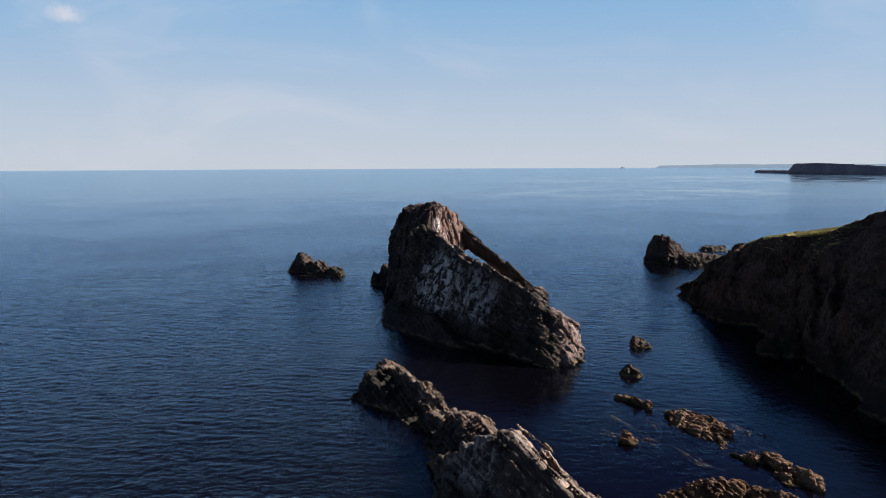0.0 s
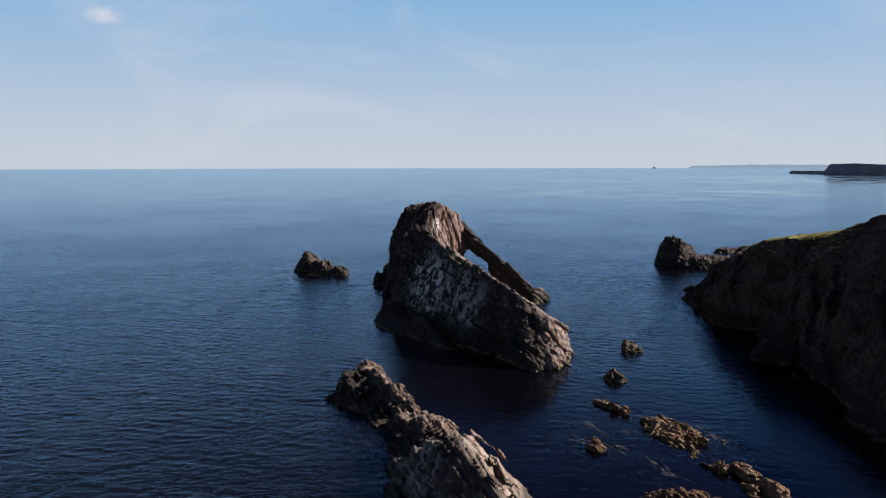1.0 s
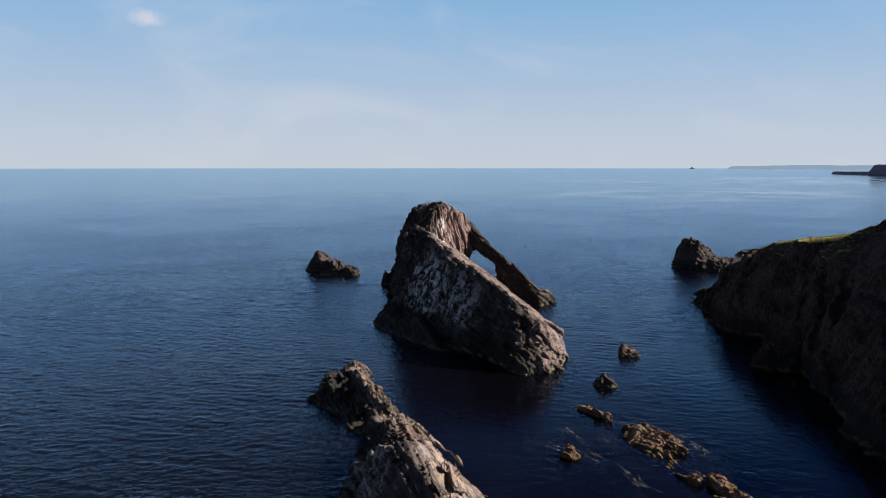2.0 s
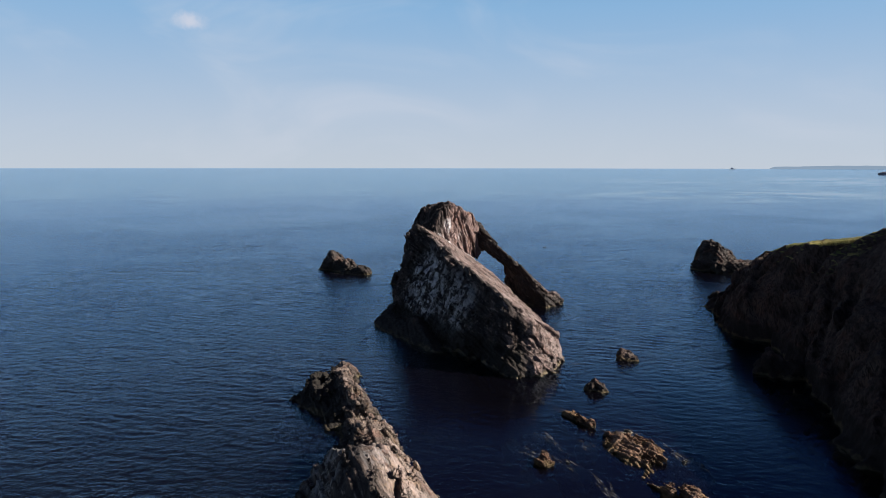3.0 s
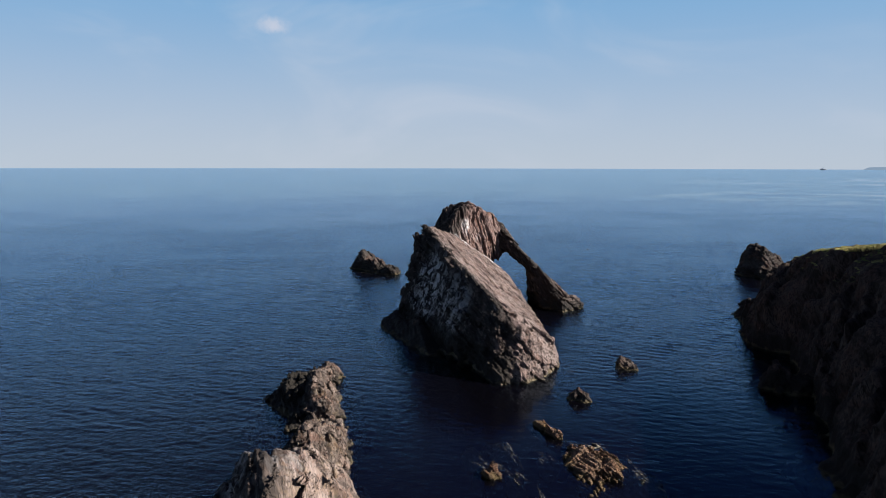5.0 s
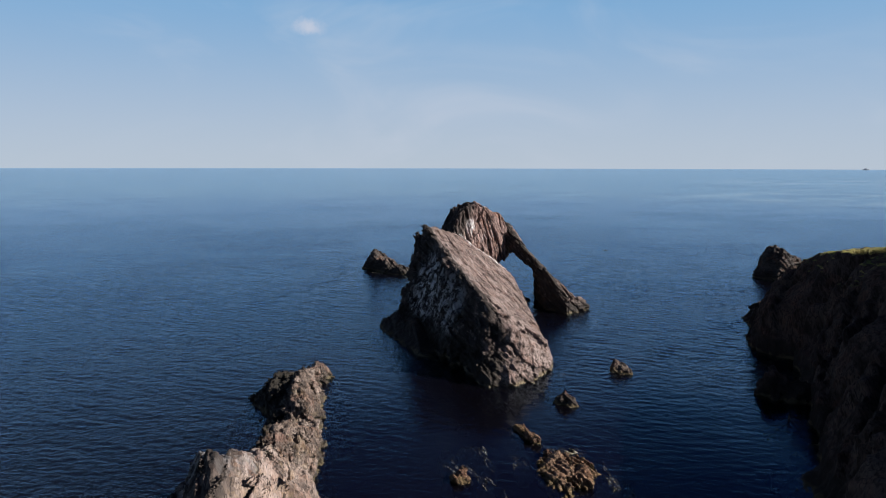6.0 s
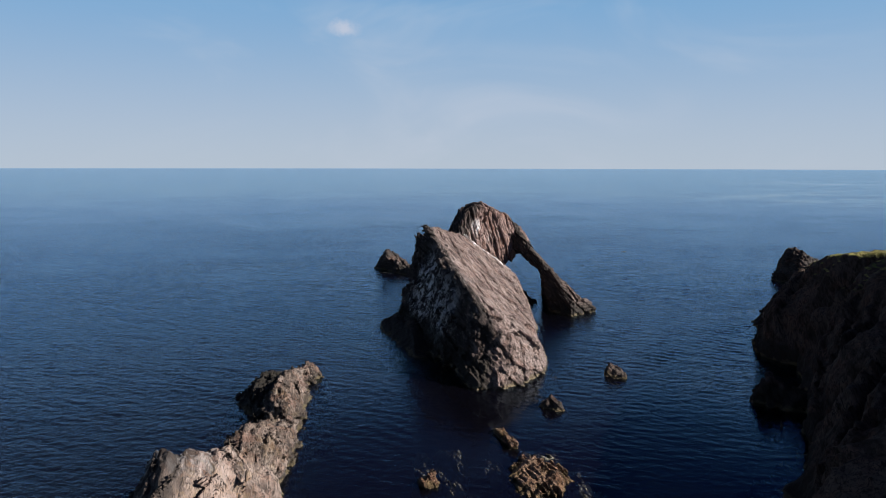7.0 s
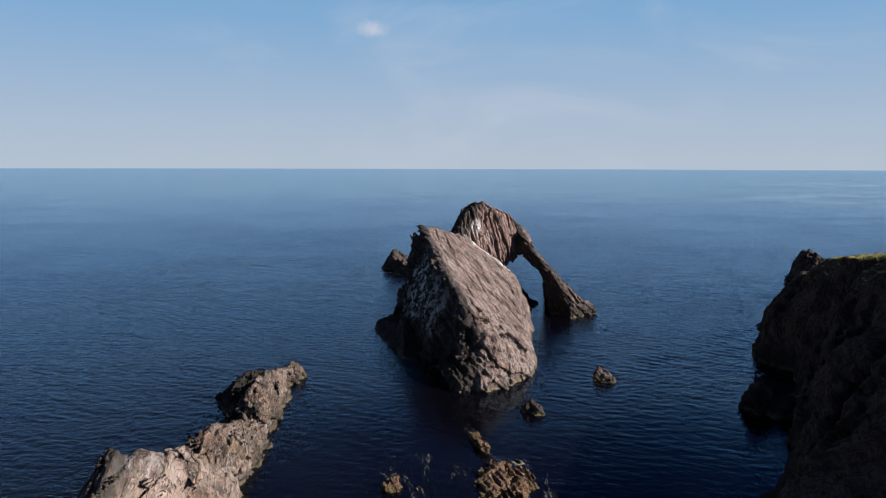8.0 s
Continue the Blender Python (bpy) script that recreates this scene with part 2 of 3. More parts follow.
def sea_material():
    m = Mat("sea_water")
    away = m.vec("DISTANCE", m.pos, (15, 3, 0))
    wide = m.noise(m.turned((0, 0, 8), (260, 150, 1)), 1.0, 4, 0.55, 0.6)
    bands = m.noise(m.turned((0, 0, 25), (75, 60, 1)), 1.0, 5, 0.6, 1.6)
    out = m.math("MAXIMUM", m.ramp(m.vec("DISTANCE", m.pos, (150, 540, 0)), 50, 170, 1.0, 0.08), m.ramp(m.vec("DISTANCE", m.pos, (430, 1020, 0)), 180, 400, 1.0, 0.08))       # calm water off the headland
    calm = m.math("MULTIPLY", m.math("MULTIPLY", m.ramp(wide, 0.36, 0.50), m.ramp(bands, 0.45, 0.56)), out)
    gust = m.ramp(m.noise(m.turned((0, 0, 10), (48, 34, 1)), 1.0, 5, 0.6, 0.8), 0.36, 0.64, 0.7, 1.35)
    lee = m.ramp(m.vec("DISTANCE", m.pos, (20, 48, 0)), 14, 36, 0.35, 1.0)       # sheltered between stack, ridge and cliff
    rise = m.math("MULTIPLY", m.math("MULTIPLY", gust, lee), m.math("SUBTRACT", 1.0, m.math("MULTIPLY", calm, 0.97)))
    far_out = m.ramp(away, 45, 240)
    swell = m.noise(m.turned((0, 0, 8), (11.0, 3.0, 1)), 1.0, 4, 0.55, 0.6)
    wave = m.noise(m.turned((0, 0, -4), (2.4, 0.95, 1)), 1.0, 3, 0.6, 0.4)
    chop = m.noise(m.turned((0, 0, -8), (0.50, 0.38, 1)), 1.0, 3, 0.6, 0.4)
    lie = m.math("MULTIPLY", rise, m.ramp(away, 130, 600, 1.0, 0.6))     # flatter far out
    b = m.bump(swell, m.math("MULTIPLY", lie, m.ramp(far_out, 0, 1, 0.08, 0.26)))
    b = m.bump(wave, m.math("MULTIPLY", lie, m.ramp(far_out, 0, 1, 0.06, 0.085)), 1.0, b)
    b = m.bump(chop, m.math("MULTIPLY", lie, m.ramp(far_out, 0, 1, 0.06, 0.055)), 1.0, b)
    body = m.n("ShaderNodeBsdfDiffuse", Color=(0.0105, 0.0095, 0.018, 1))
    clear = m.n("ShaderNodeBsdfTransparent", Color=(0.74, 0.76, 0.66, 1))
    under = m.n("ShaderNodeMixShader", Fac=0.88)
    m.t.links.new(body.outputs[0], under.inputs[1]), m.t.links.new(clear.outputs[0], under.inputs[2])
    rough = m.math("ADD", 0.04, m.math("MULTIPLY", m.math("MULTIPLY", rise, far_out), 0.08))
    # sky reflection's tone put into the gloss colour: bluer near, paler far and calm
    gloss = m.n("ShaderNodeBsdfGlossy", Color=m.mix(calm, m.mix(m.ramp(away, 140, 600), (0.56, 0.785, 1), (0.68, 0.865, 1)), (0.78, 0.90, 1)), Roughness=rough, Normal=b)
    fres = m.n("ShaderNodeFresnel", IOR=1.33, Normal=b)
    top = m.n("ShaderNodeMixShader", Fac=fres.outputs[0])
    m.t.links.new(under.outputs[0], top.inputs[1]), m.t.links.new(gloss.outputs[0], top.inputs[2])
    return m.done(top.outputs[0])


def plain_material(name, a, b, scale, rough=0.9, bump=0.2):
    m = Mat(name)
    col = m.mix(m.ramp(m.noise(m.pos, scale, 6, 0.6), 0.35, 0.65), a, b)
    p = m.n("ShaderNodeBsdfPrincipled", Roughness=rough, Normal=m.bump(m.noise(m.pos, scale * 3, 5), bump))
    m.put(p.inputs["Base Color"], col)
    return m.done(p.outputs[0])


M_SEA = sea_material()
M_BED = plain_material("sea_bed", (0.0003, 0.0010, 0.0045), (0.0006, 0.0016, 0.0065), 0.3)
M_TURF = plain_material("turf", (0.12, 0.12, 0.036), (0.29, 0.25, 0.09), 0.45)
# distance haze is put into the headland's bluish base colour
M_HEADLAND = plain_material("hazed_headland", (0.10, 0.105, 0.145), (0.15, 0.15, 0.185), 0.03, bump=4.0)


# ---------------------------------------------------------------- rock shapes
SCATTER = np.random.default_rng(3).uniform(-1, 1, 65536).astype(np.float32)
PRIMES = (73856093, 19349663, 83492791)


def lattice(i, seed):
    """A fixed random number for each cell of a grid."""
    i = i.astype(np.int64)
    h = (i[:, 0] * PRIMES[0]) ^ (i[:, 1] * PRIMES[1]) ^ (i[:, 2] * PRIMES[2]) ^ (seed * 40503)
    return SCATTER[(h ^ (h >> 15)) & 65535]


def vnoise(p, seed=0):
    """Smooth noise from -1 to 1, worked out in handy batches."""
    out = np.empty(len(p))
    for a in range(0, len(p), 40000):
        q = p[a:a + 40000]
        i = np.floor(q)
        f = q - i
        f = f * f * (3 - 2 * f)
        i = i.astype(np.int64)
        keys = [(i[:, k] * PRIMES[k], (i[:, k] + 1) * PRIMES[k]) for k in range(3)]
        total = 0.0
        for dx in (0, 1):
            wx, hx = (f[:, 0] if dx else 1 - f[:, 0]), keys[0][dx] ^ (seed * 40503)
            for dy in (0, 1):
                wy, hy = wx * (f[:, 1] if dy else 1 - f[:, 1]), hx ^ keys[1][dy]
                for dz in (0, 1):
                    h = hy ^ keys[2][dz]
                    total = total + wy * (f[:, 2] if dz else 1 - f[:, 2]) * SCATTER[(h ^ (h >> 15)) & 65535]
        out[a:a + 40000] = total
    return out


def fbm(p, octaves=3, seed=0, gain=0.5):
    total, a = 0.0, 1.0
    for k in range(octaves):
        total = total + a * vnoise(p * 2.03**k + 17.3 * k, seed + k)
        a *= gain
    return total


def along(g, up=(0, 0, 1)):
    """Axes of bedding: along the grain g, across it, and the third."""
    g = np.array(g, float) / np.linalg.norm(g)
    a = np.cross(up, g)
    a /= np.linalg.norm(a)
    return np.stack([g, a, np.cross(g, a)])


def blocks(p, axes, size, seed=0, warp=0.25, tilt=1.5):
    """Joint blocks along the bedding: each stands a little in or out and has its own tilt, with sharp steps between."""
    q = p @ axes.T / np.array(size)
    q = q + warp * np.stack([vnoise(q * 0.6 + 5.1 * k, seed + 31 + k) for k in range(3)], 1)
    i = np.floor(q)
    f = q - i - 0.5
    return lattice(i, seed) * 0.7 + tilt * sum(f[:, k] * lattice(i, seed + 11 + k) for k in range(3))


def ribs(p, axes, size, seed=0):
    return 0.54 - 2 * np.abs(vnoise(p @ axes.T / np.array(size), seed))


def strata(p, normal, spacing, seed=0, warp=0.3):
    """Beds that stand out one over the other, with a sharp edge to each."""
    w = p @ (np.array(normal) / np.linalg.norm(normal)) / spacing + warp * vnoise(p / (5 * spacing), seed) + 0.3 * warp * vnoise(p / (1.7 * spacing), seed + 1)
    i = np.floor(w)
    zero = 0 * i
    keep = lattice(np.stack([i, zero, zero], 1), seed + 2)
    return (0.55 + 0.45 * keep) * (w - i - 0.5) * 2 + 0.5 * keep


def solid(p, *planes):
    """Distance to a convex block, from planes (nx, ny, nz, d): inside where n.p < d."""
    best = None
    for x, y, z, d in planes:
        v = (p[:, 0] * x + p[:, 1] * y + p[:, 2] * z - d) / math.sqrt(x * x + y * y + z * z)
        best = v if best is None else np.maximum(best, v)
    return best


def lump(p, centre, radii, turn=0.0, cuts=0, seed=0):
    """Distance to a rounded lump, hewn to flat faces by a number of cuts."""
    c, s = math.cos(radians(turn)), math.sin(radians(turn))
    q = p - np.array(centre)
    q = np.stack([q[:, 0] * c + q[:, 1] * s, -q[:, 0] * s + q[:, 1] * c, q[:, 2]], 1) / np.array(radii)
    r = np.sqrt((q**2).sum(1)) + 1e-9
    rng = np.random.default_rng(seed)
    for k in range(cuts):
        n = rng.normal(0, 1, 3)
        n[2] = abs(n[2]) * 0.8
        r = np.maximum(r, q @ (n / np.linalg.norm(n)) / rng.uniform(0.62, 0.88))
    return (r - 1) * min(radii)


def join(a, b, k=0.8):
    h = np.clip(0.5 + 0.5 * (b - a) / k, 0, 1)
    return b * (1 - h) + a * h - k * h * (1 - h)


def net(name, lo, hi, step, base, detail, fine=None, reach=2.0):
    """A closed mesh round the points where base + detail is below nought (surface nets), roughened along its normals by fine."""
    lo, hi = np.array(lo, float), np.array(hi, float)
    n = np.ceil((hi - lo) / step).astype(int) + 1
    big = 8                                      # coarse blocks first, then the fine grid near the surface alone
    nb = -(-n // big)
    mids = np.stack(np.meshgrid(*[lo[k] + step * (big * np.arange(nb[k]) + big / 2 - 0.5) for k in range(3)], indexing="ij"), -1).reshape(-1, 3)
    coarse = base(mids).reshape(nb)
    for k in range(3):
        coarse = np.repeat(coarse, big, axis=k)
    v = coarse[:n[0], :n[1], :n[2]].copy()
    at = np.argwhere(np.abs(v) < reach + step * big)
    grid = lo + step * at
    fine_v = base(grid)
    near = np.abs(fine_v) < reach
    fine_v[near] += detail(grid[near])
    v[tuple(at.T)] = fine_v
    for k in range(3):                           # closed at the borders of the box
        for end in (0, -1):
            v[tuple(end if j == k else slice(None) for j in range(3))] = np.maximum(v[tuple(end if j == k else slice(None) for j in range(3))], 0.01)
    inside = v < 0
    corner = [inside[dx:n[0] - 1 + dx, dy:n[1] - 1 + dy, dz:n[2] - 1 + dz] for dx in (0, 1) for dy in (0, 1) for dz in (0, 1)]
    count = sum(c.astype(np.int8) for c in corner)
    cells = np.argwhere((count > 0) & (count < 8))
    index = np.full(n - 1, -1, np.int64)
    index[tuple(cells.T)] = np.arange(len(cells))
    total, hits = np.zeros((len(cells), 3)), np.zeros(len(cells))
    offs = [np.array((dx, dy, dz)) for dx in (0, 1) for dy in (0, 1) for dz in (0, 1)]
    for a in range(8):
        for b in range(a + 1, 8):
            if abs(offs[a] - offs[b]).sum() != 1:
                continue
            va, vb = v[tuple((cells + offs[a]).T)], v[tuple((cells + offs[b]).T)]
            cut = (va < 0) != (vb < 0)
            w = np.where(cut, va / np.where(cut, va - vb, 1), 0)
            total += np.where(cut[:, None], offs[a] + w[:, None] * (offs[b] - offs[a]), 0)
            hits += cut
    verts = lo + step * (cells + total / hits[:, None])
    quads = []
    for k in range(3):
        i, j = [(1, 2), (2, 0), (0, 1)][k]
        s0 = tuple(slice(0, n[m] - 1) if m == k else slice(1, n[m] - 1) for m in range(3))
        s1 = tuple(slice(1, n[m]) if m == k else slice(1, n[m] - 1) for m in range(3))
        a, b = inside[s0], inside[s1]
        e = np.argwhere(a != b)
        first = a[tuple(e.T)]
        e = e + [0 if m == k else 1 for m in range(3)]
        di, dj = np.eye(3, dtype=int)[i], np.eye(3, dtype=int)[j]
        q = np.stack([index[tuple((e - di - dj).T)], index[tuple((e - dj).T)], index[tuple(e.T)], index[tuple((e - di).T)]], 1)
        q[~first] = q[~first][:, ::-1]
        quads.append(q)
    quads = np.concatenate(quads)
    quads = quads[(quads >= 0).all(1)]
    mark = np.arange(len(verts))                 # loose crumbs are dropped
    while True:
        low = mark.copy()
        for c in range(4):
            np.minimum.at(low, quads[:, c], mark[quads].min(1))
        low = low[low]
        if (low == mark).all():
            break
        mark = low
    big_ones = np.bincount(mark, minlength=len(verts)) > 0.06 * len(verts)
    quads = quads[big_ones[mark[quads[:, 0]]]]
    used = np.unique(quads)
    fresh = np.zeros(len(verts), np.int64)
    fresh[used] = np.arange(len(used))
    verts, quads = verts[used], fresh[quads]
    if fine is not None:
        fn = np.cross(verts[quads[:, 2]] - verts[quads[:, 0]], verts[quads[:, 3]] - verts[quads[:, 1]])
        nor = np.zeros_like(verts)
        for c in range(4):
            np.add.at(nor, quads[:, c], fn)
        nor /= np.linalg.norm(nor, axis=1, keepdims=True) + 1e-9
        verts = verts + nor * fine(verts)[:, None]
    me = bpy.data.meshes.new(name)
    me.vertices.add(len(verts)), me.loops.add(4 * len(quads)), me.polygons.add(len(quads))
    me.vertices.foreach_set("co", verts.astype(np.float32).ravel())
    me.loops.foreach_set("vertex_index", quads.astype(np.int32).ravel())
    me.polygons.foreach_set("loop_start", np.arange(0, 4 * len(quads), 4, dtype=np.int32))
    me.polygons.foreach_set("use_smooth", np.ones(len(quads), bool))
    me.update(calc_edges=True)
    me.validate()
    return me


def part(name, mesh, material, parent=None, label=""):
    ob = new(name, mesh)
    if not mesh.materials:
        mesh.materials.append(material)
    if parent is not None:
        ob.parent = parent
        ob.matrix_parent_inverse = Matrix.Translation(parent.location).inverted()
    return tagged(ob, label)


def root(name, place, label, category, group="", kind=""):
    ob = new(name)
    ob.location = place
    return tagged(ob, label, category, group, kind)


def joint_sets(axes, bed):
    """The bedding and the two sets of joints that break it, as normals."""
    b = np.array(axes[2] if bed is None else bed, float)
    b /= np.linalg.norm(b)
    g = axes[0] - b * (axes[0] @ b)
    g /= np.linalg.norm(g)
    c = np.cross(b, g)
    return b, 0.87 * c + 0.35 * g + 0.3 * b, 0.85 * g - 0.4 * c + 0.25 * b


def craggy(axes, size=(3.4, 1.1, 0.9), amount=0.35, wide=0.7, seed=0, bed=None, spacing=0.9, sets=(0.5, 0.55, 0.5, 0.25), warp=0.3, big=0.0):
    """Coarse relief: broad swells, great blocks, and ledges along the bedding and the two sets of joints."""
    n = joint_sets(axes, bed)

    def relief(p):
        d = wide * 0.6 * fbm(p / 5.0, 2, seed)
        if big:
            d = d + big * blocks(p, axes, np.array(size) * 2.6, seed + 9, tilt=1.7)
        d = d + amount * sets[0] * strata(p, n[0], spacing, seed + 13, warp) + amount * sets[1] * strata(p, n[1], size[1] * 1.5, seed + 23, 1.6 * warp) + amount * sets[2] * strata(p, n[2], size[0] * 0.7, seed + 33, 1.6 * warp)
        return d + amount * sets[3] * blocks(p, axes, size, seed + 5, tilt=0.8)
    return relief


def gritty(axes, amount=0.12, seed=0, size=(3.2, 0.34, 0.28), bed=None, sets=(0.9, 0.75, 0.8, 0.6)):
    """Fine relief of the same make, with ribs along the grain."""
    n = joint_sets(axes, bed)

    def relief(p):
        return amount * (sets[0] * ribs(p, axes, size, seed + 3) + sets[1] * strata(p, n[0], 0.42, seed + 8) + sets[2] * strata(p, n[1], 0.55, seed + 18) + sets[3] * strata(p, n[2], 0.95, seed + 28) + 0.2 * vnoise(p * 3.1, seed + 6))
    return relief


# ---------------------------------------------------------------- sea and sea bed
def disc(name, radii, z, sides=96):
    me = bpy.data.meshes.new(name)
    bm = bmesh.new()
    last = [bm.verts.new((15, 20, z))]
    for r in radii:
        ring = [bm.verts.new((15 + r * math.cos(2 * math.pi * k / sides), 20 + r * math.sin(2 * math.pi * k / sides), z)) for k in range(sides)]
        for k in range(sides):
            if len(last) == 1:
                bm.faces.new((last[0], ring[k], ring[(k + 1) % sides]))
            else:
                bm.faces.new((last[k], ring[k], ring[(k + 1) % sides], last[(k + 1) % sides]))
        last = ring
    bm.to_mesh(me), bm.free()
    return me


def sea_sheet(name):
    """One sheet to the horizon: fine rings with real waves over the bay, wide ones far out."""
    rng = np.random.default_rng(7)
    ring = [4.0, 14.0, 22.0]
    while ring[-1] < 4950:
        ring.append(ring[-1] + (0.17 + 0.0030 * max(0, ring[-1] - 55) if ring[-1] < 260 else 0.06 * ring[-1]))
    ring[-1] = 4950.0
    turn = np.concatenate([np.linspace(46, 150, 900), np.linspace(150, 406, 60)[1:-1]])
    a, rr = np.radians(turn), np.array(ring)
    x, y = 15 + rr[:, None] * np.cos(a), 3 + rr[:, None] * np.sin(a)
    z = np.zeros_like(x)
    near = rr < 300
    xs, ys = x[near], y[near]
    for k in range(36):
        length = 0.45 * (3.5 if k < 26 else 12.0) ** rng.random()
        way = radians(82) + rng.normal(0, 0.75)
        gust = 0.6 + 0.4 * np.sin(xs / (7 + 9 * rng.random()) + 6.3 * rng.random()) * np.sin(ys / (6 + 8 * rng.random()) + 6.3 * rng.random())
        z[near] += gust * (0.0046 if k < 26 else 0.0018) * length * np.sin(2 * math.pi / length * (xs * math.cos(way) + ys * math.sin(way)) + 6.3 * rng.random())
    z *= np.interp(rr, [30, 60, 120, 270], [0.45, 0.9, 1.9, 0])[:, None]
    z *= np.interp(np.hypot(x - 20, y - 48), [14, 36], [0.35, 1.0])
    n, k = len(rr), len(turn)
    verts = np.concatenate([[(15, 3, 0)], np.stack([x, y, z], -1).reshape(-1, 3)])
    i, j = np.meshgrid(np.arange(n - 1), np.arange(k), indexing="ij")
    i, j, j2 = i.ravel(), j.ravel(), (j.ravel() + 1) % k
    quads = 1 + np.stack([i * k + j, (i + 1) * k + j, (i + 1) * k + j2, i * k + j2], 1)
    fan = np.stack([np.zeros(k, int), 1 + np.arange(k), 1 + (np.arange(k) + 1) % k], 1)
    me = bpy.data.meshes.new(name)
    me.vertices.add(len(verts)), me.loops.add(quads.size + fan.size), me.polygons.add(len(quads) + len(fan))
    me.vertices.foreach_set("co", verts.astype(np.float32).ravel())
    me.loops.foreach_set("vertex_index", np.concatenate([quads.ravel(), fan.ravel()]).astype(np.int32))
    me.polygons.foreach_set("loop_start", np.concatenate([np.arange(len(quads)) * 4, quads.size + np.arange(len(fan)) * 3]).astype(np.int32))
    me.polygons.foreach_set("use_smooth", np.ones(len(quads) + len(fan), bool))
    me.update(calc_edges=True)
    return me


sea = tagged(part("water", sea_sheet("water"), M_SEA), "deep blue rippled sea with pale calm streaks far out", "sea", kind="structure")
bed = tagged(part("sea_bed", disc("sea_bed", (80, 400, 4900), -5.0), M_BED), "dark sea bed under the water", "sea bed", kind="structure")

# ---------------------------------------------------------------- the sea stack with its arch
stack = root("sea_stack", (2, 90, 0), "tall grey-brown rock stack with a natural arch, standing in the sea", "sea stack")
DIP = (0.69, 0.134, 1.0)
AX_SLAB, AX_TOWER, AX_LEG = along((0.69, -0.60, -0.40)), along((0.25, 0.25, -0.93), (0.5, 0.8, 0)), along((0.68, -0.45, -0.58))


def slab(p):
    return solid(p, (-0.794, -0.608, 0.30, -48.5), (0.69, 0.134, 1, 21.9), (-1, 0.18, 0.15, 23.7), (0.1, 1, 0.15, 106.6), (-0.5, 0, 1, 14.1),
                 (0.963, 0.27, 0.42, 34.5), (0.89, -0.45, 0.35, -20.6), (0.1, -1, 0.55, -67.4), (0, 0, -1, 2.0))


def tower(p):
    body = solid(p, (0.87, -0.5, 0.12, -53.6), (-0.83, 0, 0.56, 13.5), (-0.93, -0.36, 0.45, -28.9), (-0.6, -0.25, 1, -9.7), (-1, 0, 0, 9.6), (0, 1, 0.25, 121), (0.12, 0, 1, 13.9),
                 (0, -1, 0.2, -99), (1, 0.25, 1, 41.3), (0.5, 0.1, 1, 24.1), (-0.957, -0.29, 1.2, -11.0), (-0.957, -0.29, 2.57, 8.0), (0, 0, -1, 2.0))
    under = solid(p, (-0.87, 0.5, 0, 61.5), (0, -0.6, 1, -61.2))
    return np.maximum(body, -under)


def leg(p):
    body = solid(p, (1.12, 0.25, 1, 41.7), (-0.54, -0.84, 0.35, -92.9), (0.54, 0.84, 0.3, 100.5), (-1, 0, 0, -0.5), (0.84, -0.54, 0.3, -44.6), (0, 0, -1, 2.0))
    hole = solid(p, (0.75, 0.225, 1, 34.95), (1, 0.3, 0.12, 41.0))
    foot = lump(p, (13.0, 106.2, -0.2), (2.1, 2.8, 1.6), -30, 9, 41)
    fin = solid(p, (1, 0.25, 1, 40.9), (-0.54, -0.84, 0.3, -96.6), (0.54, 0.84, 0.3, 100.5), (-1, 0, 0, -8.8), (0.3, 0, 1, 6.3), (0, 0, -1, 2.0))
    return np.minimum(np.maximum(body, -hole), np.minimum(foot, fin))


slab_rough = craggy(AX_SLAB, (2.6, 1.4, 1.2), 0.50, 0.7, 1, DIP, 1.1, (0.4, 0.3, 0.3, 0.75), 0.8, 0.22)
slab_plane = craggy(AX_SLAB, (4.0, 1.0, 0.8), 0.26, 0.35, 1, DIP, 0.42, (0.8, 0.35, 0.25, 0.12), 0.3)
slab_grit = gritty(AX_SLAB, 0.16, 1, (2.0, 0.42, 0.36), DIP, (1.0, 0.6, 0.7, 0.6))
slab_scores = gritty(AX_SLAB, 0.115, 1, (4.5, 0.34, 0.30), DIP, (1.3, 0.7, 0.4, 0.3))


def broken(p):
    """1 on the weather side and the nose, 0 on the smooth bedding plane."""
    front = np.clip((p @ np.array((-0.794, -0.608, 0.30)) + 49.6) / 0.8, 0, 1)
    nose = np.clip((79.5 - p[:, 1]) / 4.0, 0, 1)
    return np.maximum(front, nose)


def slab_relief(p):
    w = broken(p)
    return w * slab_rough(p) + (1 - w) * slab_plane(p)


def slab_fine(p):
    w = broken(p)
    return w * slab_grit(p) + (1 - w) * slab_scores(p)


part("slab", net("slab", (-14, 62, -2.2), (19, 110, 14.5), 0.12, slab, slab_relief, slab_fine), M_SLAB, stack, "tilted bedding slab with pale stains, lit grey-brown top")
part("tower", net("tower", (-14, 94, -2.2), (7, 124, 17.5), 0.125, tower, craggy(AX_TOWER, (5, 0.8, 0.8), 0.42, 0.5, seed=20, bed=(0.5, 0.85, 0.2), spacing=0.8, sets=(0.55, 0.5, 0.4, 0.4), big=0.22), gritty(AX_TOWER, 0.14, 20, (4.0, 0.4, 0.34), (0.5, 0.85, 0.2), (1.0, 0.8, 0.5, 0.2))), M_TOWER, stack, "ribbed reddish rock tower")
part("arch_leg", net("arch_leg", (-1.5, 101, -2.2), (18, 120, 14), 0.12, leg, craggy(AX_LEG, (3, 0.9, 0.8), 0.42, 0.4, seed=40, bed=(0.6, 0.3, 0.8)), gritty(AX_LEG, 0.12, 40)), M_LEG, stack, "slanting rock leg of the arch")
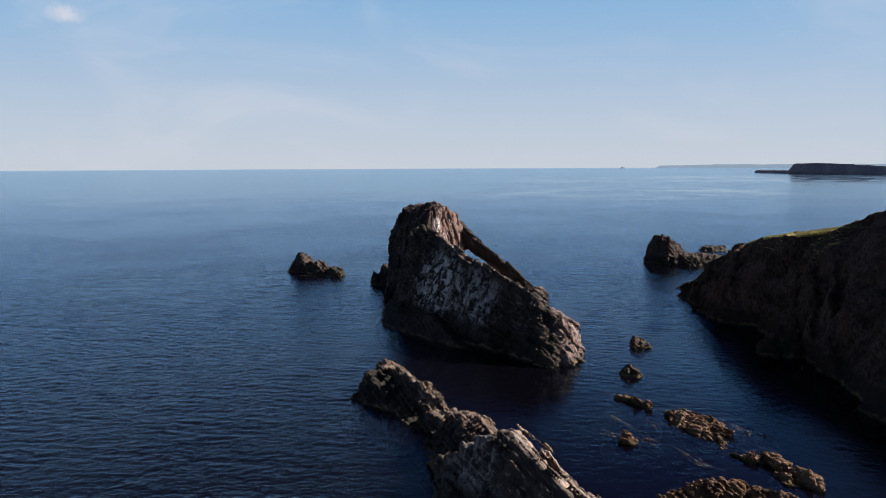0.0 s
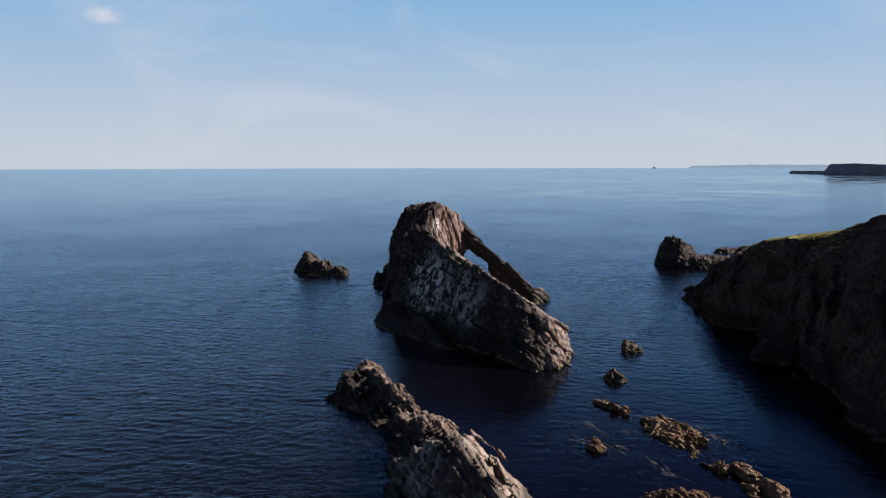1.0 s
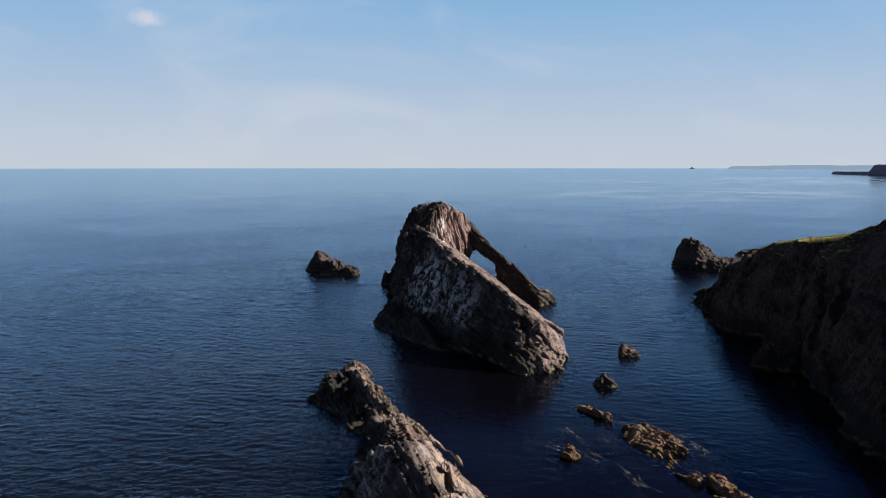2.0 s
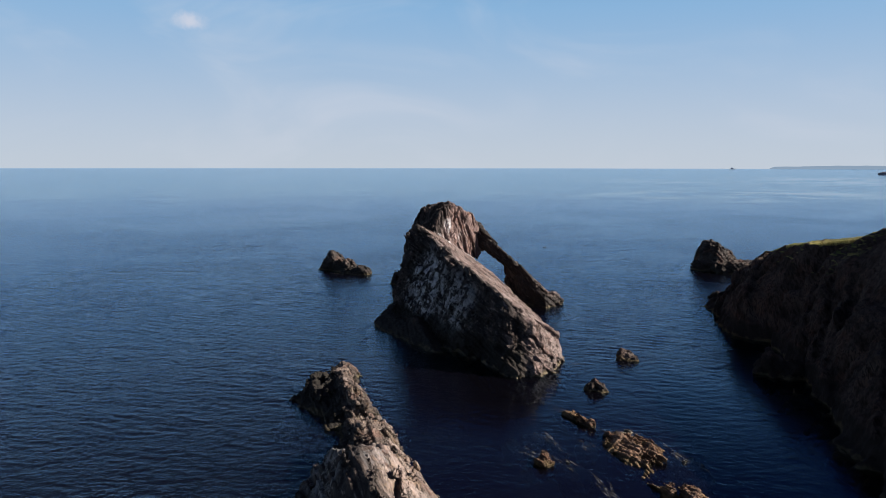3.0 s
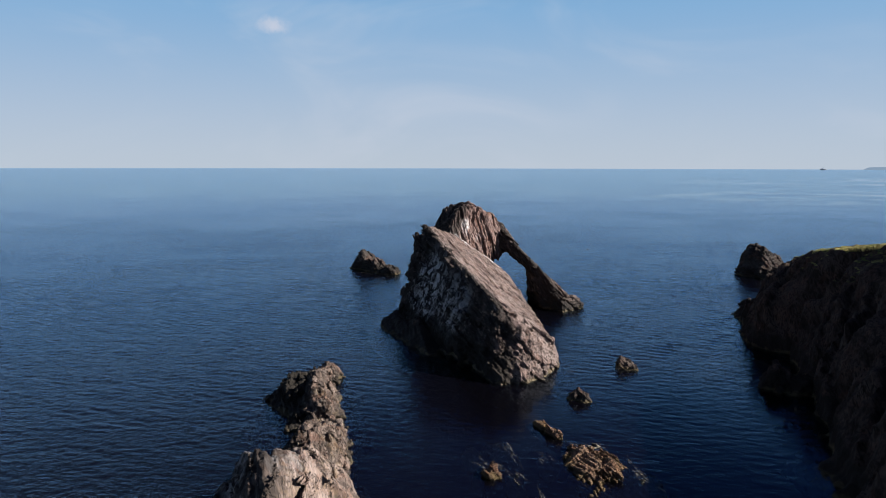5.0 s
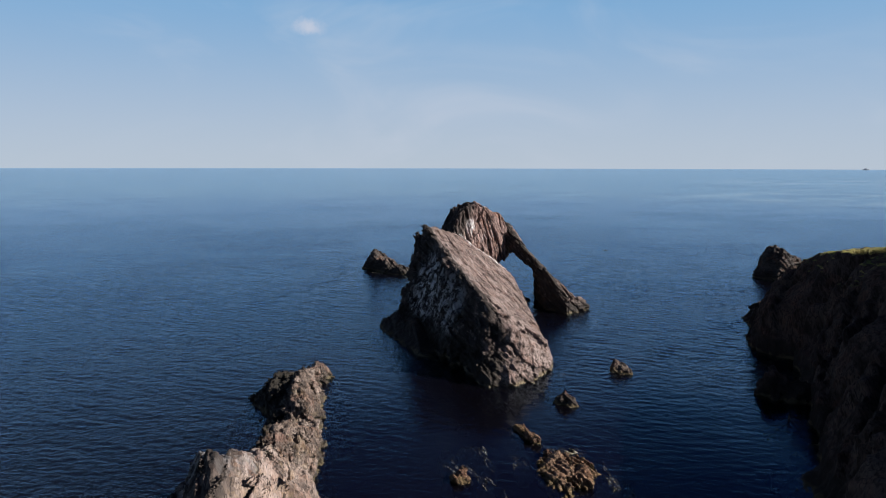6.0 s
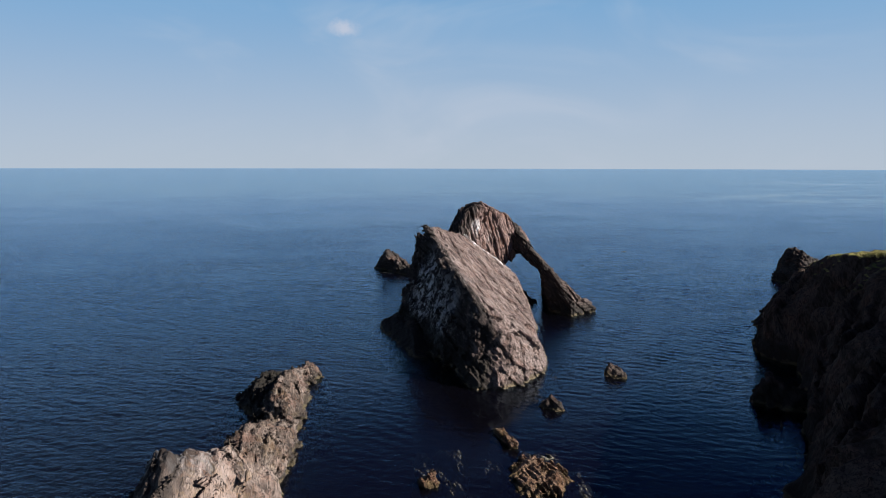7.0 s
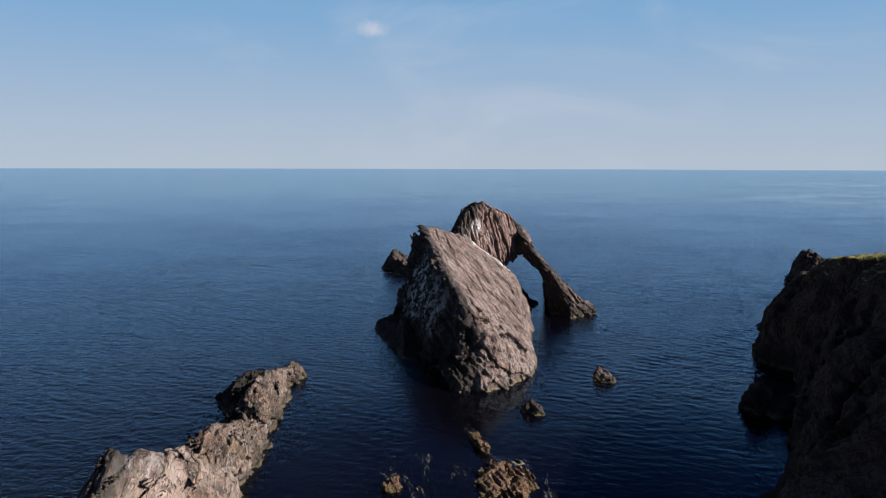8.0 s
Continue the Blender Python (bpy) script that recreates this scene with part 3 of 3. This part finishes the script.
part("shelf", net("shelf", (-14, 76, -2.2), (4, 104, 4.5), 0.2,
                  lambda p: solid(p, (-0.794, -0.608, 0.9, -46.2), (-1, 0, 0.6, 9.6), (-0.25, 0, 1, 3.0), (0.6, 0, 1, 0.6), (0, 1, 0, 102), (0, 0, -1, 2)),
                  craggy(AX_SLAB, seed=60, amount=0.2, wide=0.4), gritty(AX_SLAB, 0.1, 60)), M_SHELF, stack, "low dark wave-cut shelf")
part("knob", net("knob", (-18, 114, -2.2), (-7, 126, 7), 0.2, lambda p: join(lump(p, (-10.9, 121, 0.0), (1.9, 2.4, 3.5), 0, 9, 71), lump(p, (-12.4, 120.4, 0.0), (1.5, 1.8, 2.5), 0, 8, 72), 0.4), craggy(AX_TOWER, (2, 0.8, 0.8), 0.5, seed=70), gritty(AX_TOWER, 0.14, 70)), M_DARK, stack, "dark rock knob")
part("footing", net("footing", (-2, 103, -2.2), (10, 115, 6), 0.2, lambda p: join(lump(p, (3.0, 109.4, -0.3), (2.4, 2.0, 4.0), 0, 8, 76), lump(p, (5.0, 110.0, -0.3), (1.7, 1.6, 1.5), 0, 8, 77), 0.3), craggy(AX_TOWER, (2, 0.8, 0.8), 0.4, seed=75), gritty(AX_TOWER, 0.14, 75)), M_DARK, stack, "dark rocks at the foot of the tower")


# ---------------------------------------------------------------- skerries, boulders, ridge
def rock(name, lumps, step, material, axes, label, category, amount=0.4, seed=0, group="", size=(2.0, 0.8, 0.7), wide=0.5, grit=0.11, spacing=0.6, bed=(0.7, 0.45, 0.55), sets=(0.5, 0.55, 0.5, 0.25), cuts=11):
    """One rock made of several joined and hewn lumps (centre, radii, turn)."""
    lo = np.min([np.array(c) - max(r[:2]) * 1.1 - 0.8 for c, r, t in lumps], 0)
    hi = np.max([np.array(c) + max(r[:2]) * 1.1 + 0.8 for c, r, t in lumps], 0)
    lo[2], hi[2] = -2.2, max(c[2] + r[2] for c, r, t in lumps) + 0.9

    def base(p):
        d = lump(p, *lumps[0], cuts, seed)
        for k, other in enumerate(lumps[1:], 1):
            d = join(d, lump(p, *other, cuts, seed + k), 0.4)
        return d

    c = lumps[0][0]
    mesh = net(name, lo, hi, step, base, craggy(axes, size, amount, wide, seed, bed, spacing, sets, 0.6), gritty(axes, grit, seed, bed=bed))
    ob = part(name, mesh, material)
    mesh.transform(Matrix.Translation((-c[0], -c[1], 0)))
    ob.location = (c[0], c[1], 0)
    return tagged(ob, label, category, group)


AX_SHORE = along((0.85, -0.45, 0.3))
rock("skerry", [((-28.3, 136.6, 0.0), (3.3, 3.2, 3.7), 10), ((-24.8, 133.4, 0), (3.0, 2.6, 2.6), -10), ((-21.4, 131.2, 0), (2.6, 2.0, 1.5), -20)], 0.15, M_DARK, AX_SHORE,
     "jagged dark brown skerry rising from the open sea", "skerry", 0.55, 100, grit=0.13)
rock("skerry", [((46.8, 146.8, 0.0), (3.7, 4.6, 5.7), 0), ((47.0, 145.6, 0), (4.7, 5.4, 2.6), 0), ((53.4, 143.5, 0), (6.0, 3.4, 1.9), 0), ((49.0, 142.5, 0), (4.4, 3.6, 2.3), 0)], 0.22, M_DARK, AX_SHORE,
     "rounded dark rock islet off the cliff point", "skerry", 0.55, 110, grit=0.14, cuts=1)
rock("skerry", [((64.3, 166, 0), (4.0, 2.6, 1.5), 0)], 0.3, M_DARK, AX_SHORE, "low dark rock in the sea behind the point", "skerry", 0.4, 120)
rock("skerry", [((13.5, 180, -0.12), (0.8, 0.4, 0.22), 10)], 0.08, M_DARK, AX_SHORE, "small dark rock awash far out", "skerry", 0.06, 125, wide=0.05, grit=0.03)
rock("boulder", [((20.8, 76.5, -0.1), (1.15, 1.0, 1.3), 0), ((21.4, 75.9, -0.1), (0.75, 0.7, 0.7), 0)], 0.08, M_BOULDER, AX_SHORE, "small dark boulder standing in the water", "boulder", 0.2, 130, "boulders in the bay", wide=0.3, grit=0.06)
rock("boulder", [((16.5, 65.4, -0.1), (1.35, 1.1, 1.35), -20), ((17.3, 64.9, -0.1), (0.95, 0.8, 0.8), -20)], 0.08, M_BOULDER, AX_SHORE, "rounded brown boulder standing in the water", "boulder", 0.22, 135, "boulders in the bay", wide=0.3, grit=0.06)

ridge = root("rock_ridge", (0, 50, 0), "long craggy tan rock ridge running out into the sea", "rock ridge")
AX_RIDGE = along((0.53, -0.79, -0.30))
RIDGE_BED = (0.93, 0.25, 1.0)


def low_ridge(p):
    """The outer ridge with its steep weather side, a neck, and the knuckle before the crag."""
    outer = solid(p, (-0.75, -0.45, 1.0, -20.0), (0.85, 0.4, 1.0, 21.1), (-0.2, 1, 0.5, 67.6), (0, 0.2, 1, 13.9), (-1, 0.1, 0.5, 15.1), (0.2, -1, 0.6, -53.6), (0.75, -0.66, 0.35, -36.2), (0, 0, -1, 2))
    d = join(outer, lump(p, (-6.9, 66.4, -0.3), (1.5, 2.0, 1.25), 20, 8, 151), 0.4)
    d = join(d, lump(p, (-2.0, 52.0, -0.3), (2.0, 3.2, 1.6), 22, 9, 152), 0.8)
    return join(d, lump(p, (-0.3, 46.0, -0.3), (3.0, 5.2, 2.7), 18, 6, 153), 0.9)


def high_crag(p):
    return solid(p, (-0.83, -0.56, 0.45, -19.1), (-0.35, 0.55, 1, 25.3), (0, 0, 1, 6.2), (0.93, 0.25, 1.0, 16.6), (0.77, 0.64, 0.8, 31.0), (1, 0.1, 0.55, 11.1), (-1, 0, 0.3, 2.6), (0, -1, 0.2, -22), (0, 0, -1, 2))


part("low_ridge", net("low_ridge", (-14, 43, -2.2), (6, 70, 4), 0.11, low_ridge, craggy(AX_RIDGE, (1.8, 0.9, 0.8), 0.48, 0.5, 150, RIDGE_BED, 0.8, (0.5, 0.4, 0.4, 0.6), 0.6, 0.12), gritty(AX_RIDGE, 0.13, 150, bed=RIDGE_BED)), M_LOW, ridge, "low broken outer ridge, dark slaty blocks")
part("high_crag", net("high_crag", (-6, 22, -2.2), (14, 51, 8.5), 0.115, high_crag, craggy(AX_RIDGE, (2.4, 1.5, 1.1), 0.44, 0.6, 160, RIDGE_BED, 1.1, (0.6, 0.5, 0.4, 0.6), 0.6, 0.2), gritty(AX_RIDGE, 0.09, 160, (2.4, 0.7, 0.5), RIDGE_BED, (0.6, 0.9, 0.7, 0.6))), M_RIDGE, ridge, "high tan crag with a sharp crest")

AX_WEED = along((0.55, -0.8, 0.1))
WEEDY = [  # centre, radii, turn
    [((17.8, 51.0, -0.15), (1.6, 3.4, 0.85), 14), ((18.9, 52.0, -0.15), (1.4, 2.4, 0.75), 20)],
    [((14.0, 57.9, -0.25), (0.5, 1.6, 0.6), 30), ((15.2, 56.3, -0.2), (0.55, 1.3, 0.8), 36)],
    [((11.8, 48.6, -0.2), (0.6, 0.8, 0.75), 20)],
    [((19.3, 45.0, -0.15), (1.0, 1.4, 0.8), 20)],
    [((20.9, 44.0, -0.15), (0.9, 2.2, 0.9), 20), ((21.7, 41.6, -0.15), (1.0, 2.0, 1.0), 8), ((20.6, 41.2, -0.15), (0.9, 1.6, 0.7), 24)],
    [((14.6, 39.8, -0.2), (3.2, 1.1, 0.9), 3)],
    [((18.4, 38.2, -0.2), (1.4, 2.2, 1.0), 20)],
]
for k, lumps in enumerate(WEEDY):
    rock("weedy_rock", lumps, 0.09, M_WEED, AX_WEED, "low ribbed rock covered in golden-brown seaweed at the waterline", "rock", 0.34, 200 + 7 * k, "weedy rocks in the shallows", (1.6, 0.42, 0.5), 0.25, 0.13, 0.38, (0.80, 0.55, 0.25), (0.5, 0.25, 0.35, 0.4))
SUNKEN = [  # middle, half width, half length, turn, top
    (15.6, 44.6, 0.30, 2.3, 21, -0.06), (21.3, 50.6, 0.22, 2.2, 3, -0.10), (12.6, 52.4, 0.35, 2.4, 20, -0.16), (13.5, 48.4, 0.28, 2.1, 17, -0.08), (18.4, 54.7, 0.45, 1.6, 52, 0.04),
    (11.2, 54.2, 0.9, 1.0, 30, -0.20), (10.9, 49.8, 0.7, 0.9, 20, -0.12), (20.3, 51.3, 0.6, 1.6, 20, -0.12), (15.0, 53.4, 0.5, 1.0, 30, -0.18), (22.4, 49.6, 0.2, 1.7, 12, -0.12), (9.6, 53.4, 0.5, 0.7, 0, -0.25),
    (1.0, 48.8, 0.3, 1.6, 30, -0.12), (4.7, 43.2, 0.3, 2.0, 35, -0.12), (-0.4, 53.0, 0.25, 1.4, 12, -0.12), (-6.2, 67.4, 0.4, 0.6, 20, -0.2)]
for k, (x, y, a, b, turn, top) in enumerate(SUNKEN):
    rock("sunken_rock", [((x, y, top - 1.12), (a + 0.15, b, 0.95), turn)], 0.1, M_SUNK, AX_WEED, "weed-grown rock just under the surface of the water", "rock", 0.30, 300 + 7 * k, "sunken rocks in the shallows", (1.2, 0.45, 0.45), 0.12, 0.09, 0.5, (0.80, 0.55, 0.25), (0.65, 0.15, 0.3, 0.2), cuts=0)

# ---------------------------------------------------------------- cliff
COAST = [(113, 37.4), (104, 36.0), (99, 35.7), (92, 34.6), (88, 34.8), (85, 35.6), (79, 36.4), (73, 35.8), (69, 34.6), (62.5, 33.0), (55, 31.2), (48, 30.2), (40, 31.5), (28, 36.0), (-60, 46)]


def land_height(p):
    y = p[:, 1]
    ys, xs = [a for a, b in COAST][::-1], [b for a, b in COAST][::-1]
    d = p[:, 0] - np.interp(y, ys, xs)
    d = d - np.interp(y, [78, 90], [1.5, 0.3])
    d = d / np.interp(y, [60, 78, 86], [1.75, 1.6, 1.0])
    d = np.minimum(d, (115 - y) * 0.8)
    d = d + 1.2 * vnoise(np.stack([p[:, 0] / 7, y / 7, 0 * y], 1), 300) + 0.6 * vnoise(np.stack([p[:, 0] / 3, y / 3, 0 * y], 1), 301) - 2.6 * np.exp(-((y - 84.5 + 0.25 * (p[:, 0] - 40)) / 0.9) ** 2)
    top = np.interp(y, [40, 60, 72, 78, 84, 91, 100, 110], [12, 12.5, 13, 13.2, 11.6, 10.8, 8.0, 3.0]) + np.interp(y, [74, 82], [0.45, 0.13]) * np.clip(p[:, 0] - 41.5, 0, 12)
    rise = np.interp(d, [-3, -0.5, 0.2, 1.5, 3.5, 5.3, 6.0, 60], [-2.6, -0.6, 0.12, 0.42, 0.72, 0.95, 1.0, 1.0])
    return np.where(rise < 0, rise, rise * top)


def cliff(p):
    return (p[:, 2] - land_height(p)) * 0.55


AX_CLIFF = along((0.1, 0.1, -1), (1, 0, 0))
rough_cliff = craggy(AX_CLIFF, (4.5, 1.8, 1.6), 0.9, 1.0, seed=310, bed=(0.3, 0.95, 0.1), spacing=2.2)


def rough_below_turf(p):
    return rough_cliff(p) * np.clip(np.interp(p[:, 2] - 0.13 * np.clip(p[:, 0] - 41.5, 0, 12), [8.5, 10.3], [1.0, 0.12]), 0, 1)


headland = root("headland", (45, 75, 0), "dark shaded coastal cliff with a grassy top", "cliff", kind="structure")
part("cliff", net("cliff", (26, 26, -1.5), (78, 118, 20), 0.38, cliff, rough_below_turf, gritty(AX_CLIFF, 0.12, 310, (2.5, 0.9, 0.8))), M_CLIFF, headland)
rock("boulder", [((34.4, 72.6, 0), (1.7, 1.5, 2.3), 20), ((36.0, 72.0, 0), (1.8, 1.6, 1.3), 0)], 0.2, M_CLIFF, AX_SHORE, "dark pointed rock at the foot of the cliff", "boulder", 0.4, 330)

# ---------------------------------------------------------------- distance
far = root("far_headland", (900, 1400, 0), "long flat-topped dark headland across the bay", "headland", kind="structure")


def far_cliff(p):
    body = solid(p, (-0.95, -0.32, 0.25, -1187), (0, 1, 0.6, 1500), (0.15, 0, 1, 140), (0, 0, 1, 22.5), (1, 0, 0, 1120), (0, -1, 0, -860), (0, 0, -1, 4))
    tail = solid(p, (-0.99, 0.1, 0.4, -595), (0.99, -0.1, 0.4, 622), (0, 1, 1.5, 1712), (0, -1, 0, -1470), (0, 0.012, 1, 26.5), (0, 0, -1, 4))
    return np.minimum(body, tail)


part("far_cliff", net("far_cliff", (720, 840, -5), (1130, 1730, 36), 5.0, far_cliff, lambda p: 1.2 * fbm(p / 40, 3, 400) + 0.5 * blocks(p, np.eye(3), (30, 30, 14), 401), None, reach=30), M_HEADLAND, far)


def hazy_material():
    """Land so far off that haze covers it, the haze painted in as a glow like the low sky."""
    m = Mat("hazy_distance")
    haze_glow = m.n("ShaderNodeEmission", Color=(0.25, 0.36, 0.50, 1), Strength=0.48)
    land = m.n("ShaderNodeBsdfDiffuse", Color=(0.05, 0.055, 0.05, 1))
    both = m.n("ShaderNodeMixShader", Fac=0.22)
    m.t.links.new(haze_glow.outputs[0], both.inputs[1]), m.t.links.new(land.outputs[0], both.inputs[2])
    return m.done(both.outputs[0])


def far_coast():
    """A low hilly coast on the horizon, with its slopes running back."""
    bm = bmesh.new()
    rows = []
    for k in range(91):
        a = radians(17.4 + 26.0 * k / 90)
        tall = 13 + 7 * min(1, k / 14) + 3 * noise.noise((k * 0.21, 3.0, 0)) + 1.5 * noise.noise((k * 0.7, 9.0, 0))
        tall = tall if k > 0 else 2
        rows.append([bm.verts.new((d * math.sin(a), d * math.cos(a), z)) for d, z in ((4600, -1), (4640, tall * 0.8), (4720, tall), (4850, tall * 0.6))])
    for one, two in zip(rows, rows[1:]):
        for k in range(3):
            bm.faces.new((one[k], two[k], two[k + 1], one[k + 1]))
    me = bpy.data.meshes.new("far_coast")
    bm.to_mesh(me), bm.free()
    return me


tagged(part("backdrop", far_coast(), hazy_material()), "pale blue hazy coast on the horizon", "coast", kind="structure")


def ship():
    """A small vessel on the horizon: hull, deckhouse, funnel and mast."""
    boat = root("ship", (1109, 4155, 0), "small grey ship far out on the horizon", "ship")

    def block(name, x0, x1, wide, z0, z1, rake, material, label=""):
        bm = bmesh.new()
        low = [bm.verts.new((1109 + x, 4155 + y, z0)) for x, y in ((x0 + rake, -wide), (x1 - 2 * rake, -wide), (x1 - rake, 0), (x1 - 2 * rake, wide), (x0 + rake, wide))]
        top = [bm.verts.new((1109 + x, 4155 + y, z1)) for x, y in ((x0, -wide), (x1 - 2 * rake, -wide), (x1, 0), (x1 - 2 * rake, wide), (x0, wide))]
        bm.faces.new(low[::-1]), bm.faces.new(top)
        for k in range(5):
            bm.faces.new((low[k], low[(k + 1) % 5], top[(k + 1) % 5], top[k]))
        me = bpy.data.meshes.new(name)
        bm.to_mesh(me), bm.free()
        return part(name, me, material, boat, label)

    block("hull", -17, 17, 3.2, -0.5, 3.6, 1.5, M_HULL, "hull, its grey paled to stand in for haze")
    block("deckhouse", -9, 2, 2.4, 3.6, 7.6, 0.3, M_CABIN, "pale grey deckhouse")
    block("funnel", -7, -4, 1.0, 7.6, 10.2, 0.3, M_HULL)
    block("mast", 0.0, 1.0, 0.4, 7.6, 13.5, 0.1, M_HULL)


# hull colour paled to stand in for haze over the shaded side
M_HULL = plain_material("hazed_hull", (0.34, 0.37, 0.42), (0.40, 0.43, 0.47), 0.5, 0.5, 0.01)
M_CABIN = plain_material("painted_cabin", (0.62, 0.64, 0.67), (0.70, 0.72, 0.74), 0.5, 0.5, 0.01)
ship()


def grass(name, lo, hi, count):
    """Tufts of bent blades over the flat top of the cliff."""
    rng = np.random.default_rng(11)
    xy = rng.uniform(lo, hi, (count, 2))
    at = np.stack([xy[:, 0], xy[:, 1], 0 * xy[:, 0]], 1)
    z = land_height(at)
    slope = np.abs(land_height(at + (0.6, 0, 0)) - z) + np.abs(land_height(at + (0, 0.6, 0)) - z)
    keep = (z > 9.6) & (slope < 0.3) & (vnoise(at / 3.5, 500) > -0.45)
    at, z = at[keep], z[keep]
    verts, faces = [], []
    for (x, y, _), h in zip(at, z):
        tall = 0.06 + 0.16 * rng.random()
        for b in range(5):
            a, lean = 6.283 * rng.random(), 0.10 + 0.25 * rng.random()
            bx, by = x + 0.16 * rng.normal(), y + 0.16 * rng.normal()
            dx, dy = math.cos(a), math.sin(a)
            n = len(verts)
            verts += [(bx - 0.035 * dy, by + 0.035 * dx, h - 0.25), (bx + 0.035 * dy, by - 0.035 * dx, h - 0.25), (bx + lean * dx, by + lean * dy, h + tall)]
            faces.append((n, n + 1, n + 2))
    me = bpy.data.meshes.new(name)
    me.from_pydata(verts, [], faces)
    return me


tagged(part("grass", grass("grass", (38, 78), (66, 104), 26000), M_TURF), "tussocky yellow-green grass on the clifftop", "grass", kind="stuff")


def foam(name, places):
    """Thin wavering streaks of foam and drifting weed on the water where it breaks on rock."""
    rng = np.random.default_rng(5)
    verts, faces = [], []
    for x, y, wide, deep, turn, count in places:
        for k in range(count):
            a = radians(turn + 9 * rng.normal())
            c, si = math.cos(a), math.sin(a)
            u, v = rng.normal(0, 0.6 * wide), rng.normal(0, deep)
            long, thick = wide * (0.2 + 0.45 * rng.random()), 0.05 + 0.16 * rng.random() ** 2
            bend, phase, n = 0.10 * rng.normal(), 6.3 * rng.random(), len(verts)
            for q in range(13):
                f = q / 6 - 1
                w = thick * (1 - abs(f) ** 1.5) * (0.45 + 0.55 * rng.random()) + 0.004
                pu = u + long * f
                pv = v + bend * f * f + 0.05 * math.sin(4 * f + phase) + 0.015 * rng.normal()
                for side in (-w, w):
                    verts.append((x + pu * c - (pv + side) * si, y + pu * si + (pv + side) * c, 0.03 - 0.012 * (k % 3)))
                if q:
                    faces.append((n + 2 * q - 2, n + 2 * q - 1, n + 2 * q + 1, n + 2 * q))
    me = bpy.data.meshes.new(name)
    me.from_pydata(verts, [], faces)
    return me




def foam_material():
    """Broken lace of foam, with clear water between its threads."""
    m = Mat("foam")
    lace = m.ramp(m.noise(m.turned((0, 0, -60), (0.55, 0.16, 1)), 1.0, 5, 0.7, 0.8), 0.44, 0.74, 0.0, 0.30)
    white = m.n("ShaderNodeBsdfDiffuse", Color=(0.28, 0.29, 0.27, 1))
    clear = m.n("ShaderNodeBsdfTransparent")
    both = m.n("ShaderNodeMixShader", Fac=lace)
    m.t.links.new(clear.outputs[0], both.inputs[1]), m.t.links.new(white.outputs[0], both.inputs[2])
    return m.done(both.outputs[0])


M_FOAM = foam_material()
FOAM = [(17.6, 54.9, 1.5, 0.30, -10, 26), (13.2, 59.4, 0.7, 0.20, -50, 10), (10.9, 49.8, 1.1, 0.25, -40, 12), (15.6, 44.8, 2.3, 0.22, -66, 10), (13.4, 48.6, 1.8, 0.30, -62, 7),
        (21.3, 50.8, 1.9, 0.22, -72, 12), (22.4, 49.8, 1.4, 0.15, -70, 6), (12.4, 52.6, 1.5, 0.25, -60, 8), (15.0, 52.0, 1.2, 0.30, -60, 6), (-9.0, 63.4, 1.0, 0.35, 25, 14), (-7.4, 68.6, 1.0, 0.25, 5, 10),
        (-25.0, 129.6, 2.6, 0.25, -25, 14), (36.0, 113.8, 1.0, 0.4, 20, 8), (32.4, 75.0, 1.2, 0.3, 70, 6), (15.4, 73.5, 0.7, 0.15, 60, 6)]
tagged(part("foam", foam("foam", FOAM), M_FOAM), "white flecks of foam where the water breaks on the rocks", "foam", kind="stuff")
